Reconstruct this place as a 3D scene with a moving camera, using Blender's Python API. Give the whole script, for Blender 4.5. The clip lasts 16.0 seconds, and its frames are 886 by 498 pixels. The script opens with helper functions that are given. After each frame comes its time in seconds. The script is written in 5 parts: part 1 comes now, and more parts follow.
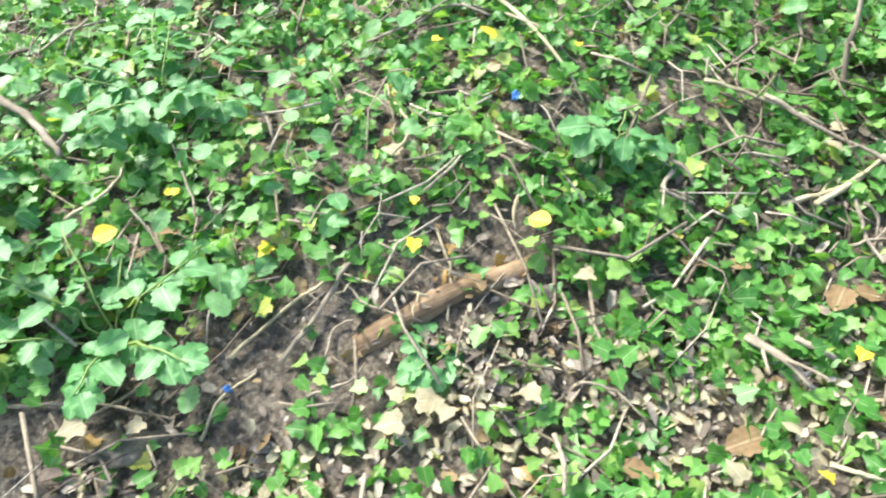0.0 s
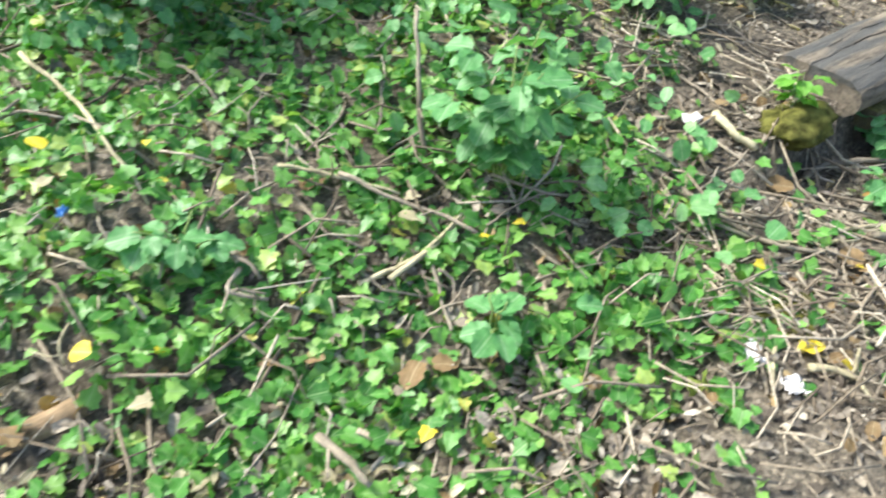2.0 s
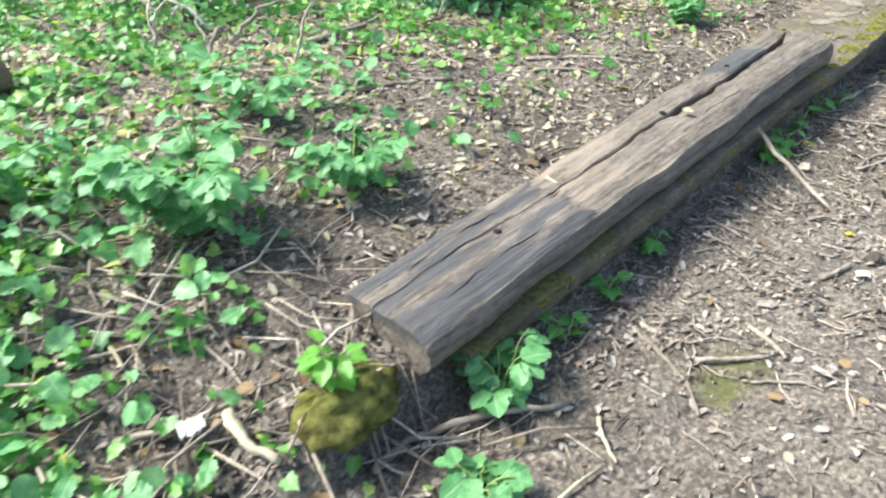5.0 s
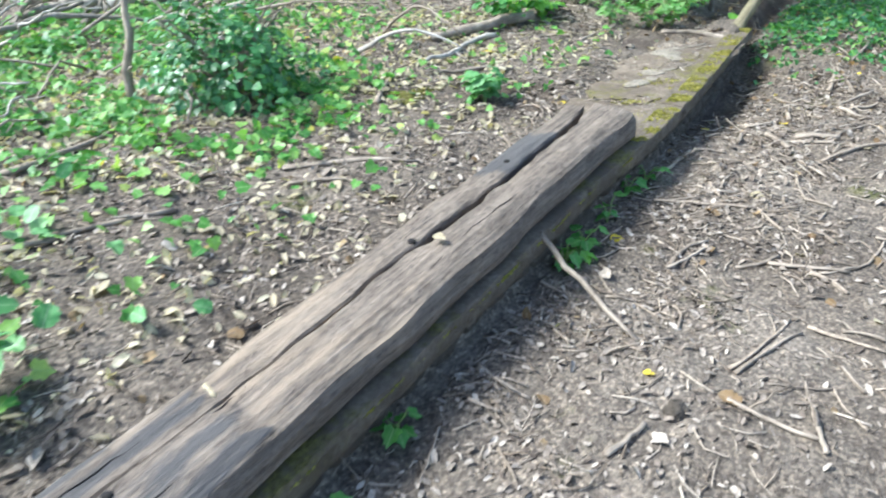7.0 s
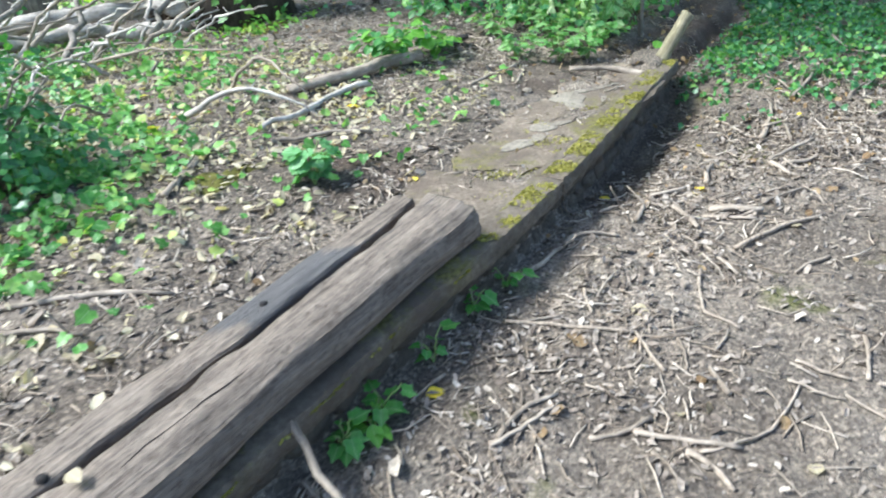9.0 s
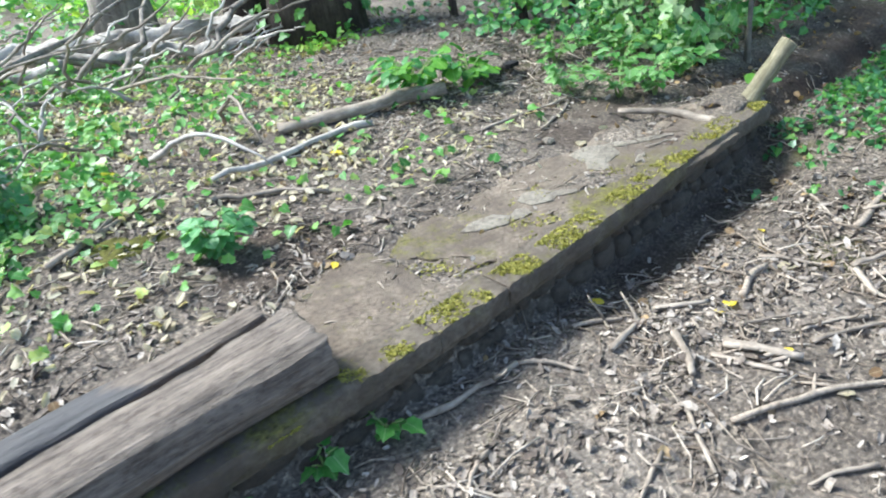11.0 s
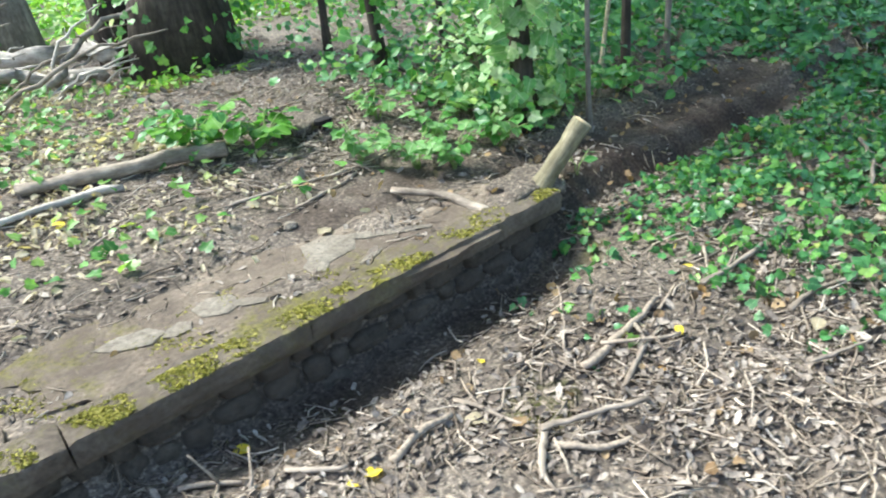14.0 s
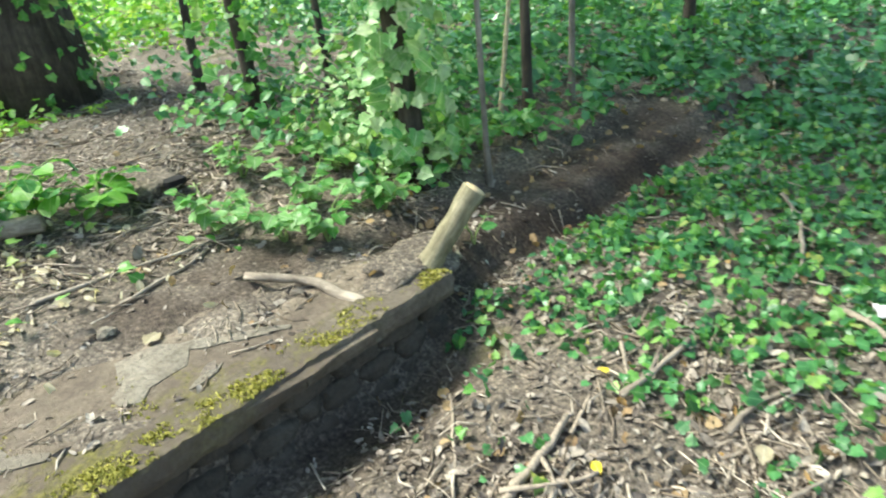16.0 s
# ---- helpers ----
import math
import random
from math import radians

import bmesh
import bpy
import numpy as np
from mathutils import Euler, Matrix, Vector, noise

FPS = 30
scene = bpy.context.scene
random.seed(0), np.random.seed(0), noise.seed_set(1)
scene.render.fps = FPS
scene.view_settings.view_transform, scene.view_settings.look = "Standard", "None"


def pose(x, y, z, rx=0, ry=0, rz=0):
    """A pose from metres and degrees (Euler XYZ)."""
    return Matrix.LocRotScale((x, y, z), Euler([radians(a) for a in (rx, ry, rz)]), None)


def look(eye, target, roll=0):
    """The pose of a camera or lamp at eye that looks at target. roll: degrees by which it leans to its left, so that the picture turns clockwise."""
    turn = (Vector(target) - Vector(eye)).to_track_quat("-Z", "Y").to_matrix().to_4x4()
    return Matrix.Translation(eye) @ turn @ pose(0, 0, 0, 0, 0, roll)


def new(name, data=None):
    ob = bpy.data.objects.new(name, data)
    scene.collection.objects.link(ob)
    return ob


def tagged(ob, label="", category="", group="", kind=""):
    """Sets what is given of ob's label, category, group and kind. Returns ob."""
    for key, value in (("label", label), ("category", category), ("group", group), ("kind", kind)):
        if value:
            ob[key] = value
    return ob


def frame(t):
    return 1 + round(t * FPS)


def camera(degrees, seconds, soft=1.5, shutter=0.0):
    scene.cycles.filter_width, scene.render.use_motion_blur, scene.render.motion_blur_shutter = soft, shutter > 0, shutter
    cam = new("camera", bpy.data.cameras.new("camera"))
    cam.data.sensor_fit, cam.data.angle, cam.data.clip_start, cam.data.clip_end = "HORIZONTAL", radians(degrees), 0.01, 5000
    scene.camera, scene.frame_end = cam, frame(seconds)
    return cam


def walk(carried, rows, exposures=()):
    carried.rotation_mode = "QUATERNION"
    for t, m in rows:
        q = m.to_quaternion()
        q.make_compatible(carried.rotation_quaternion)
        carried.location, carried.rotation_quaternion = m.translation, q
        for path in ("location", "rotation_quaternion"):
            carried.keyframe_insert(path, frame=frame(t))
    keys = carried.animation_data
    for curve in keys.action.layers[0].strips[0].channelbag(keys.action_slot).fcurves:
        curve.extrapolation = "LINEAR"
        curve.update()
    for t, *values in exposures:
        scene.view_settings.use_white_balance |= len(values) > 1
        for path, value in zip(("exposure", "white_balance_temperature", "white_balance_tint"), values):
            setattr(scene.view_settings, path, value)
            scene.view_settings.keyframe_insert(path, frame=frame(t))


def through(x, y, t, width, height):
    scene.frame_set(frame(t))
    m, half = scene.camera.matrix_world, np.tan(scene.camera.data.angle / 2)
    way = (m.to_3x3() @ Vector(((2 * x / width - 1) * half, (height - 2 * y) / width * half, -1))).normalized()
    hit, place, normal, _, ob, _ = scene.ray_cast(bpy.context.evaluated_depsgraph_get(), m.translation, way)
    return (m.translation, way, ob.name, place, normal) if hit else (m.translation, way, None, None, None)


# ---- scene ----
EXPO = 1.6
cam = camera(67.0, 16.0, soft=2.0, shutter=0.4)
PATH = [
    (0, (0.506, 0.005, 1.163), (0.516, 1.430, -0.240), 3.0),
    (0.5, (0.641, 0.032, 1.185), (0.672, 1.482, -0.192), 2.8),
    (1, (0.851, 0.067, 1.227), (0.934, 1.516, -0.149), 2.7),
    (1.5, (1.061, 0.065, 1.236), (1.313, 1.543, -0.087), 3.3),
    (2, (1.251, 0.121, 1.252), (1.668, 1.575, -0.056), 4.0),
    (2.5, (1.510, 0.248, 1.288), (1.961, 1.692, -0.020), 4.2),
    (3, (1.756, 0.324, 1.335), (2.293, 1.771, 0.064), 0.7),
    (3.5, (1.940, 0.404, 1.351), (2.570, 1.857, 0.128), 1.3),
    (4, (2.162, 0.500, 1.374), (2.775, 1.966, 0.160), 1.0),
    (4.2, (2.247, 0.524, 1.380), (2.908, 1.989, 0.190), 2.1),
    (6.3, (3.254, 0.777, 1.420), (4.074, 2.246, 0.339), -2.0),
    (6.5, (3.343, 0.802, 1.416), (4.192, 2.257, 0.338), -2.2),
    (7, (3.591, 0.919, 1.417), (4.537, 2.362, 0.404), -1.9),
    (7.5, (3.830, 1.017, 1.425), (4.839, 2.412, 0.408), -3.6),
    (8, (4.131, 1.069, 1.418), (5.102, 2.519, 0.440), -5.2),
    (8.5, (4.431, 1.113, 1.422), (5.372, 2.577, 0.437), -5.3),
    (9, (4.729, 1.213, 1.417), (5.677, 2.665, 0.421), -4.3),
    (9.5, (5.027, 1.271, 1.430), (5.974, 2.729, 0.441), -7.3),
    (9.7, (5.151, 1.291, 1.424), (6.044, 2.805, 0.470), -7.2),
    (11.8, (6.354, 1.506, 1.370), (6.728, 3.207, 0.386), -7.9),
    (12, (6.468, 1.516, 1.369), (6.849, 3.216, 0.387), -6.7),
    (12.5, (6.696, 1.566, 1.343), (7.139, 3.263, 0.381), -6.2),
    (13, (6.904, 1.616, 1.357), (7.306, 3.323, 0.396), -5.9),
    (13.5, (7.069, 1.602, 1.366), (7.523, 3.315, 0.441), -6.2),
    (14, (7.210, 1.582, 1.363), (7.673, 3.288, 0.427), -5.7),
    (14.5, (7.330, 1.574, 1.362), (7.936, 3.240, 0.437), -5.0),
    (15, (7.431, 1.694, 1.356), (8.173, 3.301, 0.425), -4.6),
    (15.5, (7.500, 1.872, 1.367), (8.290, 3.463, 0.449), -3.7),
    (16, (7.565, 2.048, 1.342), (8.253, 3.695, 0.441), -4.3),
]
walk(cam, [(t, look(eye, target, roll)) for t, eye, target, roll in PATH], [(0.0, EXPO, 6500, 3), (1.0, EXPO, 6500, 3), (2.0, EXPO - 0.2, 6500, 1), (4.2, EXPO - 0.04, 6400, 5), (6.3, EXPO - 0.15, 5700, 5), (9.7, EXPO - 0.15, 5700, 5), (12.0, EXPO - 0.17, 5700, 6), (14.0, EXPO - 0.07, 6050, 5), (16.0, EXPO - 0.05, 6500, -1)])

# ---- world and light ----
world = bpy.data.worlds.new("sky")
scene.world = world
world.use_nodes = True
wn = world.node_tree.nodes
sky = wn.new("ShaderNodeTexSky")
sky.sky_type, sky.sun_disc = "NISHITA", False
sky.sun_elevation, sky.sun_rotation = radians(50), radians(-56)
sky.air_density, sky.dust_density = 1.0, 2.5
world.node_tree.links.new(sky.outputs[0], wn["Background"].inputs[0])
wn["Background"].inputs[1].default_value = 0.14

sun_data = bpy.data.lights.new("sun", "SUN")
sun_data.energy, sun_data.angle, sun_data.color = 3.4, radians(16), (1.0, 0.97, 0.92)
sun = new("sun", sun_data)
sun.matrix_world = look((-4.2, 2.8, 6.0), (0, 0, 0))

# ---- plan: u runs along the kerb, d back from its front face ----
UX, UY = 0.926, 0.3775
OX, OY = 6.578, 3.133


def K(u, d, z=0.0):
    return Vector((OX + UX * u - UY * d, OY + UY * u + UX * d, z))


def to_ud(x, y):
    return (x - OX) * UX + (y - OY) * UY, -(x - OX) * UY + (y - OY) * UX


def smooth(a, b, x):
    t = np.clip((np.asarray(x, float) - a) / (b - a), 0, 1)
    return t * t * (3 - 2 * t)


PH = np.random.RandomState(3).uniform(0, 6.283, (40, 3))


def wave(x, y, scale, layer=0):
    """Cheap smooth noise, about -1 to 1."""
    s = 0.0
    for k in range(6):
        a, b, c = PH[(layer * 6 + k) % 40]
        f = (0.7 + 0.25 * k) / scale * 6.283
        s = s + np.sin(f * (np.cos(a) * x + np.sin(a) * y) + b + 1.3 * np.sin(0.6 * f * (np.cos(c) * x + np.sin(c) * y) + c))
    return s / 3.0


def ground_z(x, y):
    u, d = to_ud(np.asarray(x, float), np.asarray(y, float))
    front = 0.13 * smooth(0.9, 2.8, u) * smooth(0.0, -0.5, d) + 0.03 * smooth(1.6, 2.2, u)
    behind = 0.205 + 0.075 * np.clip(d - 0.2, 0, 1.6) + 0.02 * np.clip(d - 1.8, 0, 30) * smooth(0, 8, u)
    behind = behind - 0.05 * smooth(1.7, 2.1, u) * smooth(4.4, 3.8, u) * smooth(0.6, 0.48, d)
    gully = 0.055 * np.exp(-((d - 0.12 + 0.02 * np.sin(5 * u)) / 0.05) ** 2) * smooth(1.95, 2.15, u) * smooth(4.2, 3.6, u)
    flat = smooth(0.62, 0.45, d) * smooth(-0.75, -0.55, u) * smooth(2.0, 1.8, u)
    behind = behind * (1 - flat) + (0.2055 + 0.012 * smooth(0, 1.9, u)) * flat
    face = -0.015 - 0.035 * smooth(-1.2, -0.5, u) + 0.07 * smooth(-0.3, 2.1, u)
    front = front - 0.08 * smooth(-0.34, -0.1, d) * smooth(0.0, 0.8, u) * smooth(2.05, 1.8, u) + 0.05 * smooth(1.6, 2.1, u) * smooth(-0.35, -0.05, d)
    step = smooth(0.04, 0.10, d - face)
    soft_step = smooth(0.1, 0.26, d)
    w = smooth(1.9, 2.2, u)
    right = front + (behind - front) * (step * (1 - w) + soft_step * w) - gully
    left = 0.17 * (np.clip(u, -8.0, -4.8) + 6.0) - 0.2 + 0.33 * smooth(-0.25, 1.15, d) + 0.05 * np.clip(d - 1.1, 0, 2.0)
    m = smooth(-4.3, -3.85, u)
    z = left * (1 - m) + right * m
    far = smooth(9, 30, np.hypot(x - 5, y - 3))
    z = z + 0.3 * far * wave(x, y, 17.0, 3)
    return z + 0.012 * wave(x, y, 0.55, 1) + 0.005 * wave(x, y, 0.17, 2) + 0.02 * wave(x, y, 1.9, 0) * smooth(0.2, 0.8, np.abs(d))


def G(u, d, up=0.0):
    p = K(u, d)
    return Vector((p.x, p.y, float(ground_z(p.x, p.y)) + up))


# ---- materials ----
def material(name, rough=0.8, spec=0.3):
    m = bpy.data.materials.new(name)
    m.use_nodes = True
    b = m.node_tree.nodes["Principled BSDF"]
    b.inputs["Roughness"].default_value = rough
    b.inputs["Specular IOR Level"].default_value = spec
    return m, m.node_tree.nodes, m.node_tree.links, b


def ramp(nodes, links, fac, stops):
    r = nodes.new("ShaderNodeValToRGB")
    e = r.color_ramp.elements
    while len(e) < len(stops):
        e.new(0.5)
    for el, (p, c) in zip(e, stops):
        el.position, el.color = p, (*c, 1)
    links.new(fac, r.inputs[0])
    return r.outputs[0]


def tex(nodes, links, scale, detail=4, rough=0.6, stretch=None, space="Object"):
    co = nodes.new("ShaderNodeTexCoord")
    out = co.outputs[space]
    if stretch:
        mp = nodes.new("ShaderNodeMapping")
        mp.inputs["Scale"].default_value = stretch
        links.new(out, mp.inputs[0])
        out = mp.outputs[0]
    n = nodes.new("ShaderNodeTexNoise")
    n.inputs["Scale"].default_value, n.inputs["Detail"].default_value, n.inputs["Roughness"].default_value = scale, detail, rough
    links.new(out, n.inputs["Vector"])
    return n.outputs["Fac"]


def mix(nodes, links, fac, a, b, kind="MIX"):
    m = nodes.new("ShaderNodeMix")
    m.data_type, m.blend_type = "RGBA", kind
    if isinstance(fac, float):
        m.inputs[0].default_value = fac
    else:
        links.new(fac, m.inputs[0])
    for i, v in ((6, a), (7, b)):
        if isinstance(v, tuple):
            m.inputs[i].default_value = (*v, 1)
        else:
            links.new(v, m.inputs[i])
    return m.outputs[2]


def bump(nodes, links, bsdf, height, strength, dist):
    b = nodes.new("ShaderNodeBump")
    b.inputs["Strength"].default_value, b.inputs["Distance"].default_value = strength, dist
    links.new(height, b.inputs["Height"])
    links.new(b.outputs[0], bsdf.inputs["Normal"])


def soil_material():
    m, n, l, b = material("soil", 0.95, 0.15)
    c1 = ramp(n, l, tex(n, l, 1.3, 5), [(0.3, (0.115, 0.1, 0.086)), (0.55, (0.2, 0.177, 0.153)), (0.75, (0.285, 0.256, 0.224))])
    c2 = ramp(n, l, tex(n, l, 60, 4, 0.7), [(0.35, (0.48, 0.45, 0.43)), (0.55, (0.93, 0.91, 0.88)), (0.72, (1.65, 1.55, 1.4))])
    c = mix(n, l, 1.0, c1, c2, "MULTIPLY")
    co = n.new("ShaderNodeTexCoord")
    vo = n.new("ShaderNodeTexVoronoi")
    vo.inputs["Scale"].default_value = 95
    l.new(co.outputs["Object"], vo.inputs["Vector"])
    sp = n.new("ShaderNodeSeparateColor")
    l.new(vo.outputs["Color"], sp.inputs[0])
    chip = ramp(n, l, sp.outputs[0], [(0.0, (0.66, 0.64, 0.62)), (0.5, (1.0, 0.98, 0.95)), (0.8, (1.25, 1.21, 1.13)), (1.0, (1.75, 1.68, 1.55))])
    c = mix(n, l, 1.0, c, chip, "MULTIPLY")
    moss = ramp(n, l, tex(n, l, 2.1, 6), [(0.62, (0, 0, 0)), (0.72, (0.8, 0.8, 0.8))])
    c = mix(n, l, moss, c, (0.11, 0.115, 0.03))
    # Darkens dug soil, and paints shade in the trench and below the kerb.
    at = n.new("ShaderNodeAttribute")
    at.attribute_name = "dug_shade"
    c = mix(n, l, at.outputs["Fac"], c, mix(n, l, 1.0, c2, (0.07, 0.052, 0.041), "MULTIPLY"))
    l.new(c, b.inputs["Base Color"])
    bump(n, l, b, tex(n, l, 85, 5, 0.75), 0.8, 0.015)
    return m


def leaf_material(name, stops, vein, rough=0.38, shine=0.5, through=0.35):
    m, n, l, b = material(name, rough, shine)
    geo = n.new("ShaderNodeNewGeometry")
    c = ramp(n, l, geo.outputs["Random Per Island"], stops)
    uv = n.new("ShaderNodeUVMap")
    sep = n.new("ShaderNodeSeparateXYZ")
    l.new(uv.outputs[0], sep.inputs[0])
    rib = n.new("ShaderNodeMath")
    rib.operation = "ABSOLUTE"
    l.new(sep.outputs[0], rib.inputs[0])
    side = ramp(n, l, rib.outputs[0], [(0.0, (0.75, 0.75, 0.75)), (0.045, (0, 0, 0))])
    wv = n.new("ShaderNodeTexWave")
    wv.inputs["Scale"].default_value, wv.inputs["Distortion"].default_value = 1.3, 1.5
    l.new(uv.outputs[0], wv.inputs["Vector"])
    fine = ramp(n, l, wv.outputs["Fac"], [(0.8, (0, 0, 0)), (1.0, (0.16, 0.16, 0.16))])
    both = mix(n, l, 1.0, side, fine, "ADD")
    c = mix(n, l, both, c, vein)
    mott = ramp(n, l, tex(n, l, 45, 3), [(0.3, (0.75, 0.78, 0.7)), (0.7, (1.2, 1.15, 1.1))])
    c = mix(n, l, 1.0, c, mott, "MULTIPLY")
    l.new(c, b.inputs["Base Color"])
    tr = n.new("ShaderNodeBsdfTranslucent")
    l.new(mix(n, l, 1.0, c, (1.25, 1.3, 0.6), "MULTIPLY"), tr.inputs[0])
    ms = n.new("ShaderNodeMixShader")
    ms.inputs[0].default_value = through
    l.new(b.outputs[0], ms.inputs[1])
    l.new(tr.outputs[0], ms.inputs[2])
    l.new(ms.outputs[0], n["Material Output"].inputs[0])
    bump(n, l, b, tex(n, l, 70, 3), 0.3, 0.003)
    return m


def litter_material(name, stops, rough=0.9):
    m, n, l, b = material(name, rough, 0.2)
    geo = n.new("ShaderNodeNewGeometry")
    c = ramp(n, l, geo.outputs["Random Per Island"], stops)
    k = ramp(n, l, tex(n, l, 70, 4), [(0.3, (0.55, 0.52, 0.5)), (0.7, (1.25, 1.2, 1.15))])
    l.new(mix(n, l, 1.0, c, k, "MULTIPLY"), b.inputs["Base Color"])
    bump(n, l, b, tex(n, l, 120, 3), 0.4, 0.004)
    return m


def wood_material(name, dark, mid, light, stretch=(3, 40, 40), moss=0.0, char=None, bumpy=0.9):
    """Weathered wood with its grain along the object's own x."""
    m, n, l, b = material(name, 0.88, 0.25)
    grain = tex(n, l, 1.0, 6, 0.65, stretch)
    c = ramp(n, l, grain, [(0.28, dark), (0.5, mid), (0.72, light)])
    c = mix(n, l, 1.0, c, ramp(n, l, tex(n, l, 3.5, 4), [(0.3, (0.55, 0.53, 0.52)), (0.7, (1.2, 1.18, 1.15))]), "MULTIPLY")
    if char:
        c = mix(n, l, ramp(n, l, tex(n, l, 1.7, 4), [(0.5, (0, 0, 0)), (0.7, (0.7, 0.7, 0.7))]), c, char)
    c = mix(n, l, 1.0, c, ramp(n, l, tex(n, l, 22, 5, 0.7), [(0.3, (0.7, 0.69, 0.68)), (0.7, (1.2, 1.19, 1.17))]), "MULTIPLY")
    if moss:
        f = ramp(n, l, tex(n, l, 5, 5), [(0.62 - moss, (0, 0, 0)), (0.72 - moss, (0.85, 0.85, 0.85))])
        c = mix(n, l, f, c, (0.13, 0.15, 0.03))
    l.new(c, b.inputs["Base Color"])
    bump(n, l, b, grain, bumpy, 0.012)
    return m


def beam_material():
    """Grey weathered timber; its char and bare_wood marks are stored on the mesh."""
    m, n, l, b = material("weathered_timber", 0.86, 0.28)
    grain = tex(n, l, 1.0, 7, 0.68, (2.5, 70, 70))
    c = ramp(n, l, grain, [(0.28, (0.086, 0.071, 0.057)), (0.5, (0.168, 0.14, 0.113)), (0.72, (0.255, 0.216, 0.174))])
    blot = ramp(n, l, tex(n, l, 5.0, 6, 0.7, (1.0, 2.5, 2.5)), [(0.3, (0.6, 0.57, 0.55)), (0.55, (1.0, 0.98, 0.96)), (0.75, (1.3, 1.25, 1.18))])
    c = mix(n, l, 1.0, c, blot, "MULTIPLY")
    pits = ramp(n, l, tex(n, l, 60, 4, 0.75, (0.5, 1, 1)), [(0.3, (0.55, 0.52, 0.5)), (0.48, (1, 1, 1)), (0.75, (1.22, 1.2, 1.17))])
    c = mix(n, l, 1.0, c, pits, "MULTIPLY")
    speck = tex(n, l, 14, 6, 0.75, (0.5, 1.6, 1.6))
    for name, tint in (("bare_wood", mix(n, l, grain, (0.17, 0.13, 0.092), (0.35, 0.28, 0.205))), ("char", mix(n, l, grain, (0.02, 0.019, 0.019), (0.13, 0.124, 0.12)))):
        at = n.new("ShaderNodeAttribute")
        at.attribute_name = name
        k = n.new("ShaderNodeMath")
        k.operation = "ADD"
        l.new(at.outputs["Fac"], k.inputs[0])
        l.new(speck, k.inputs[1])
        c = mix(n, l, ramp(n, l, k.outputs[0], [(0.72, (0, 0, 0)), (1.12, (0.95, 0.95, 0.95))]), c, tint)
    l.new(c, b.inputs["Base Color"])
    bump(n, l, b, mix(n, l, 0.35, grain, pits), 0.95, 0.014)
    return m


def stone_material(name, a, c2, moss, at=0.5):
    m, n, l, b = material(name, 0.92, 0.25)
    c = ramp(n, l, tex(n, l, 7, 6, 0.7), [(0.3, a), (0.7, c2)])
    c = mix(n, l, 1.0, c, ramp(n, l, tex(n, l, 55, 5, 0.7), [(0.3, (0.58, 0.56, 0.54)), (0.5, (0.98, 0.97, 0.95)), (0.72, (1.32, 1.29, 1.25))]), "MULTIPLY")
    if moss:
        dirt = ramp(n, l, tex(n, l, 2.6, 6, 0.75), [(0.42, (0, 0, 0)), (0.62, (0.85, 0.85, 0.85))])
        c = mix(n, l, dirt, c, (0.125, 0.098, 0.074))
        patchy = mix(n, l, 0.42, tex(n, l, 3.2, 5, 0.65), tex(n, l, 22, 8, 0.8))
        f = ramp(n, l, patchy, [(at, (0, 0, 0)), (at + 0.1, (0.88, 0.92, 0.92))])
        geo = n.new("ShaderNodeNewGeometry")
        sep = n.new("ShaderNodeSeparateXYZ")
        l.new(geo.outputs["Normal"], sep.inputs[0])
        up = ramp(n, l, sep.outputs["Z"], [(0.25, (0.3, 0.3, 0.3)), (0.7, (1, 1, 1))])
        f = mix(n, l, 1.0, f, up, "MULTIPLY")
        c = mix(n, l, f, c, mix(n, l, ramp(n, l, tex(n, l, 60, 4, 0.7), [(0.35, (0, 0, 0)), (0.65, (1, 1, 1))]), (0.07, 0.066, 0.018), (0.25, 0.225, 0.06)))
    l.new(c, b.inputs["Base Color"])
    bump(n, l, b, tex(n, l, 40, 8, 0.8), 1.0, 0.018)
    return m


def plain(name, col, rough=0.6, spread=0.25, scale=30, spec=0.4):
    m, n, l, b = material(name, rough, spec)
    lo, hi = tuple(v * (1 - spread) for v in col), tuple(min(1, v * (1 + spread)) for v in col)
    l.new(ramp(n, l, tex(n, l, scale, 4), [(0.3, lo), (0.7, hi)]), b.inputs["Base Color"])
    bump(n, l, b, tex(n, l, scale * 2, 4), 0.3, 0.004)
    return m


SOIL = soil_material()
IVY = leaf_material("ivy_leaf", [(0.0, (0.05, 0.17, 0.035)), (0.3, (0.085, 0.26, 0.048)), (0.65, (0.14, 0.345, 0.07)), (0.92, (0.25, 0.43, 0.11)), (0.985, (0.4, 0.48, 0.13)), (1.0, (0.5, 0.42, 0.07))], (0.3, 0.44, 0.22), 0.43, 0.4, 0.36)
SHRUB = leaf_material("shrub_leaf", [(0.0, (0.035, 0.15, 0.04)), (0.5, (0.075, 0.25, 0.06)), (0.9, (0.15, 0.36, 0.075)), (1.0, (0.28, 0.43, 0.09))], (0.22, 0.36, 0.14), 0.45, 0.45)
# Deeper green ivy; its darkness also stands in for shade.
DEEP = leaf_material("shade_dark_ivy_leaf", [(0.0, (0.03, 0.11, 0.035)), (0.6, (0.055, 0.19, 0.06)), (1.0, (0.1, 0.28, 0.085))], (0.16, 0.31, 0.14), 0.36, 0.5, 0.22)
# Bright green leaves, colour raised to stand in for sun on the clearing.
BRIGHT = leaf_material("bright_sunlit_leaf", [(0.0, (0.1, 0.3, 0.045)), (0.6, (0.2, 0.43, 0.06)), (1.0, (0.38, 0.52, 0.09))], (0.3, 0.45, 0.15), 0.45, 0.4, 0.45)
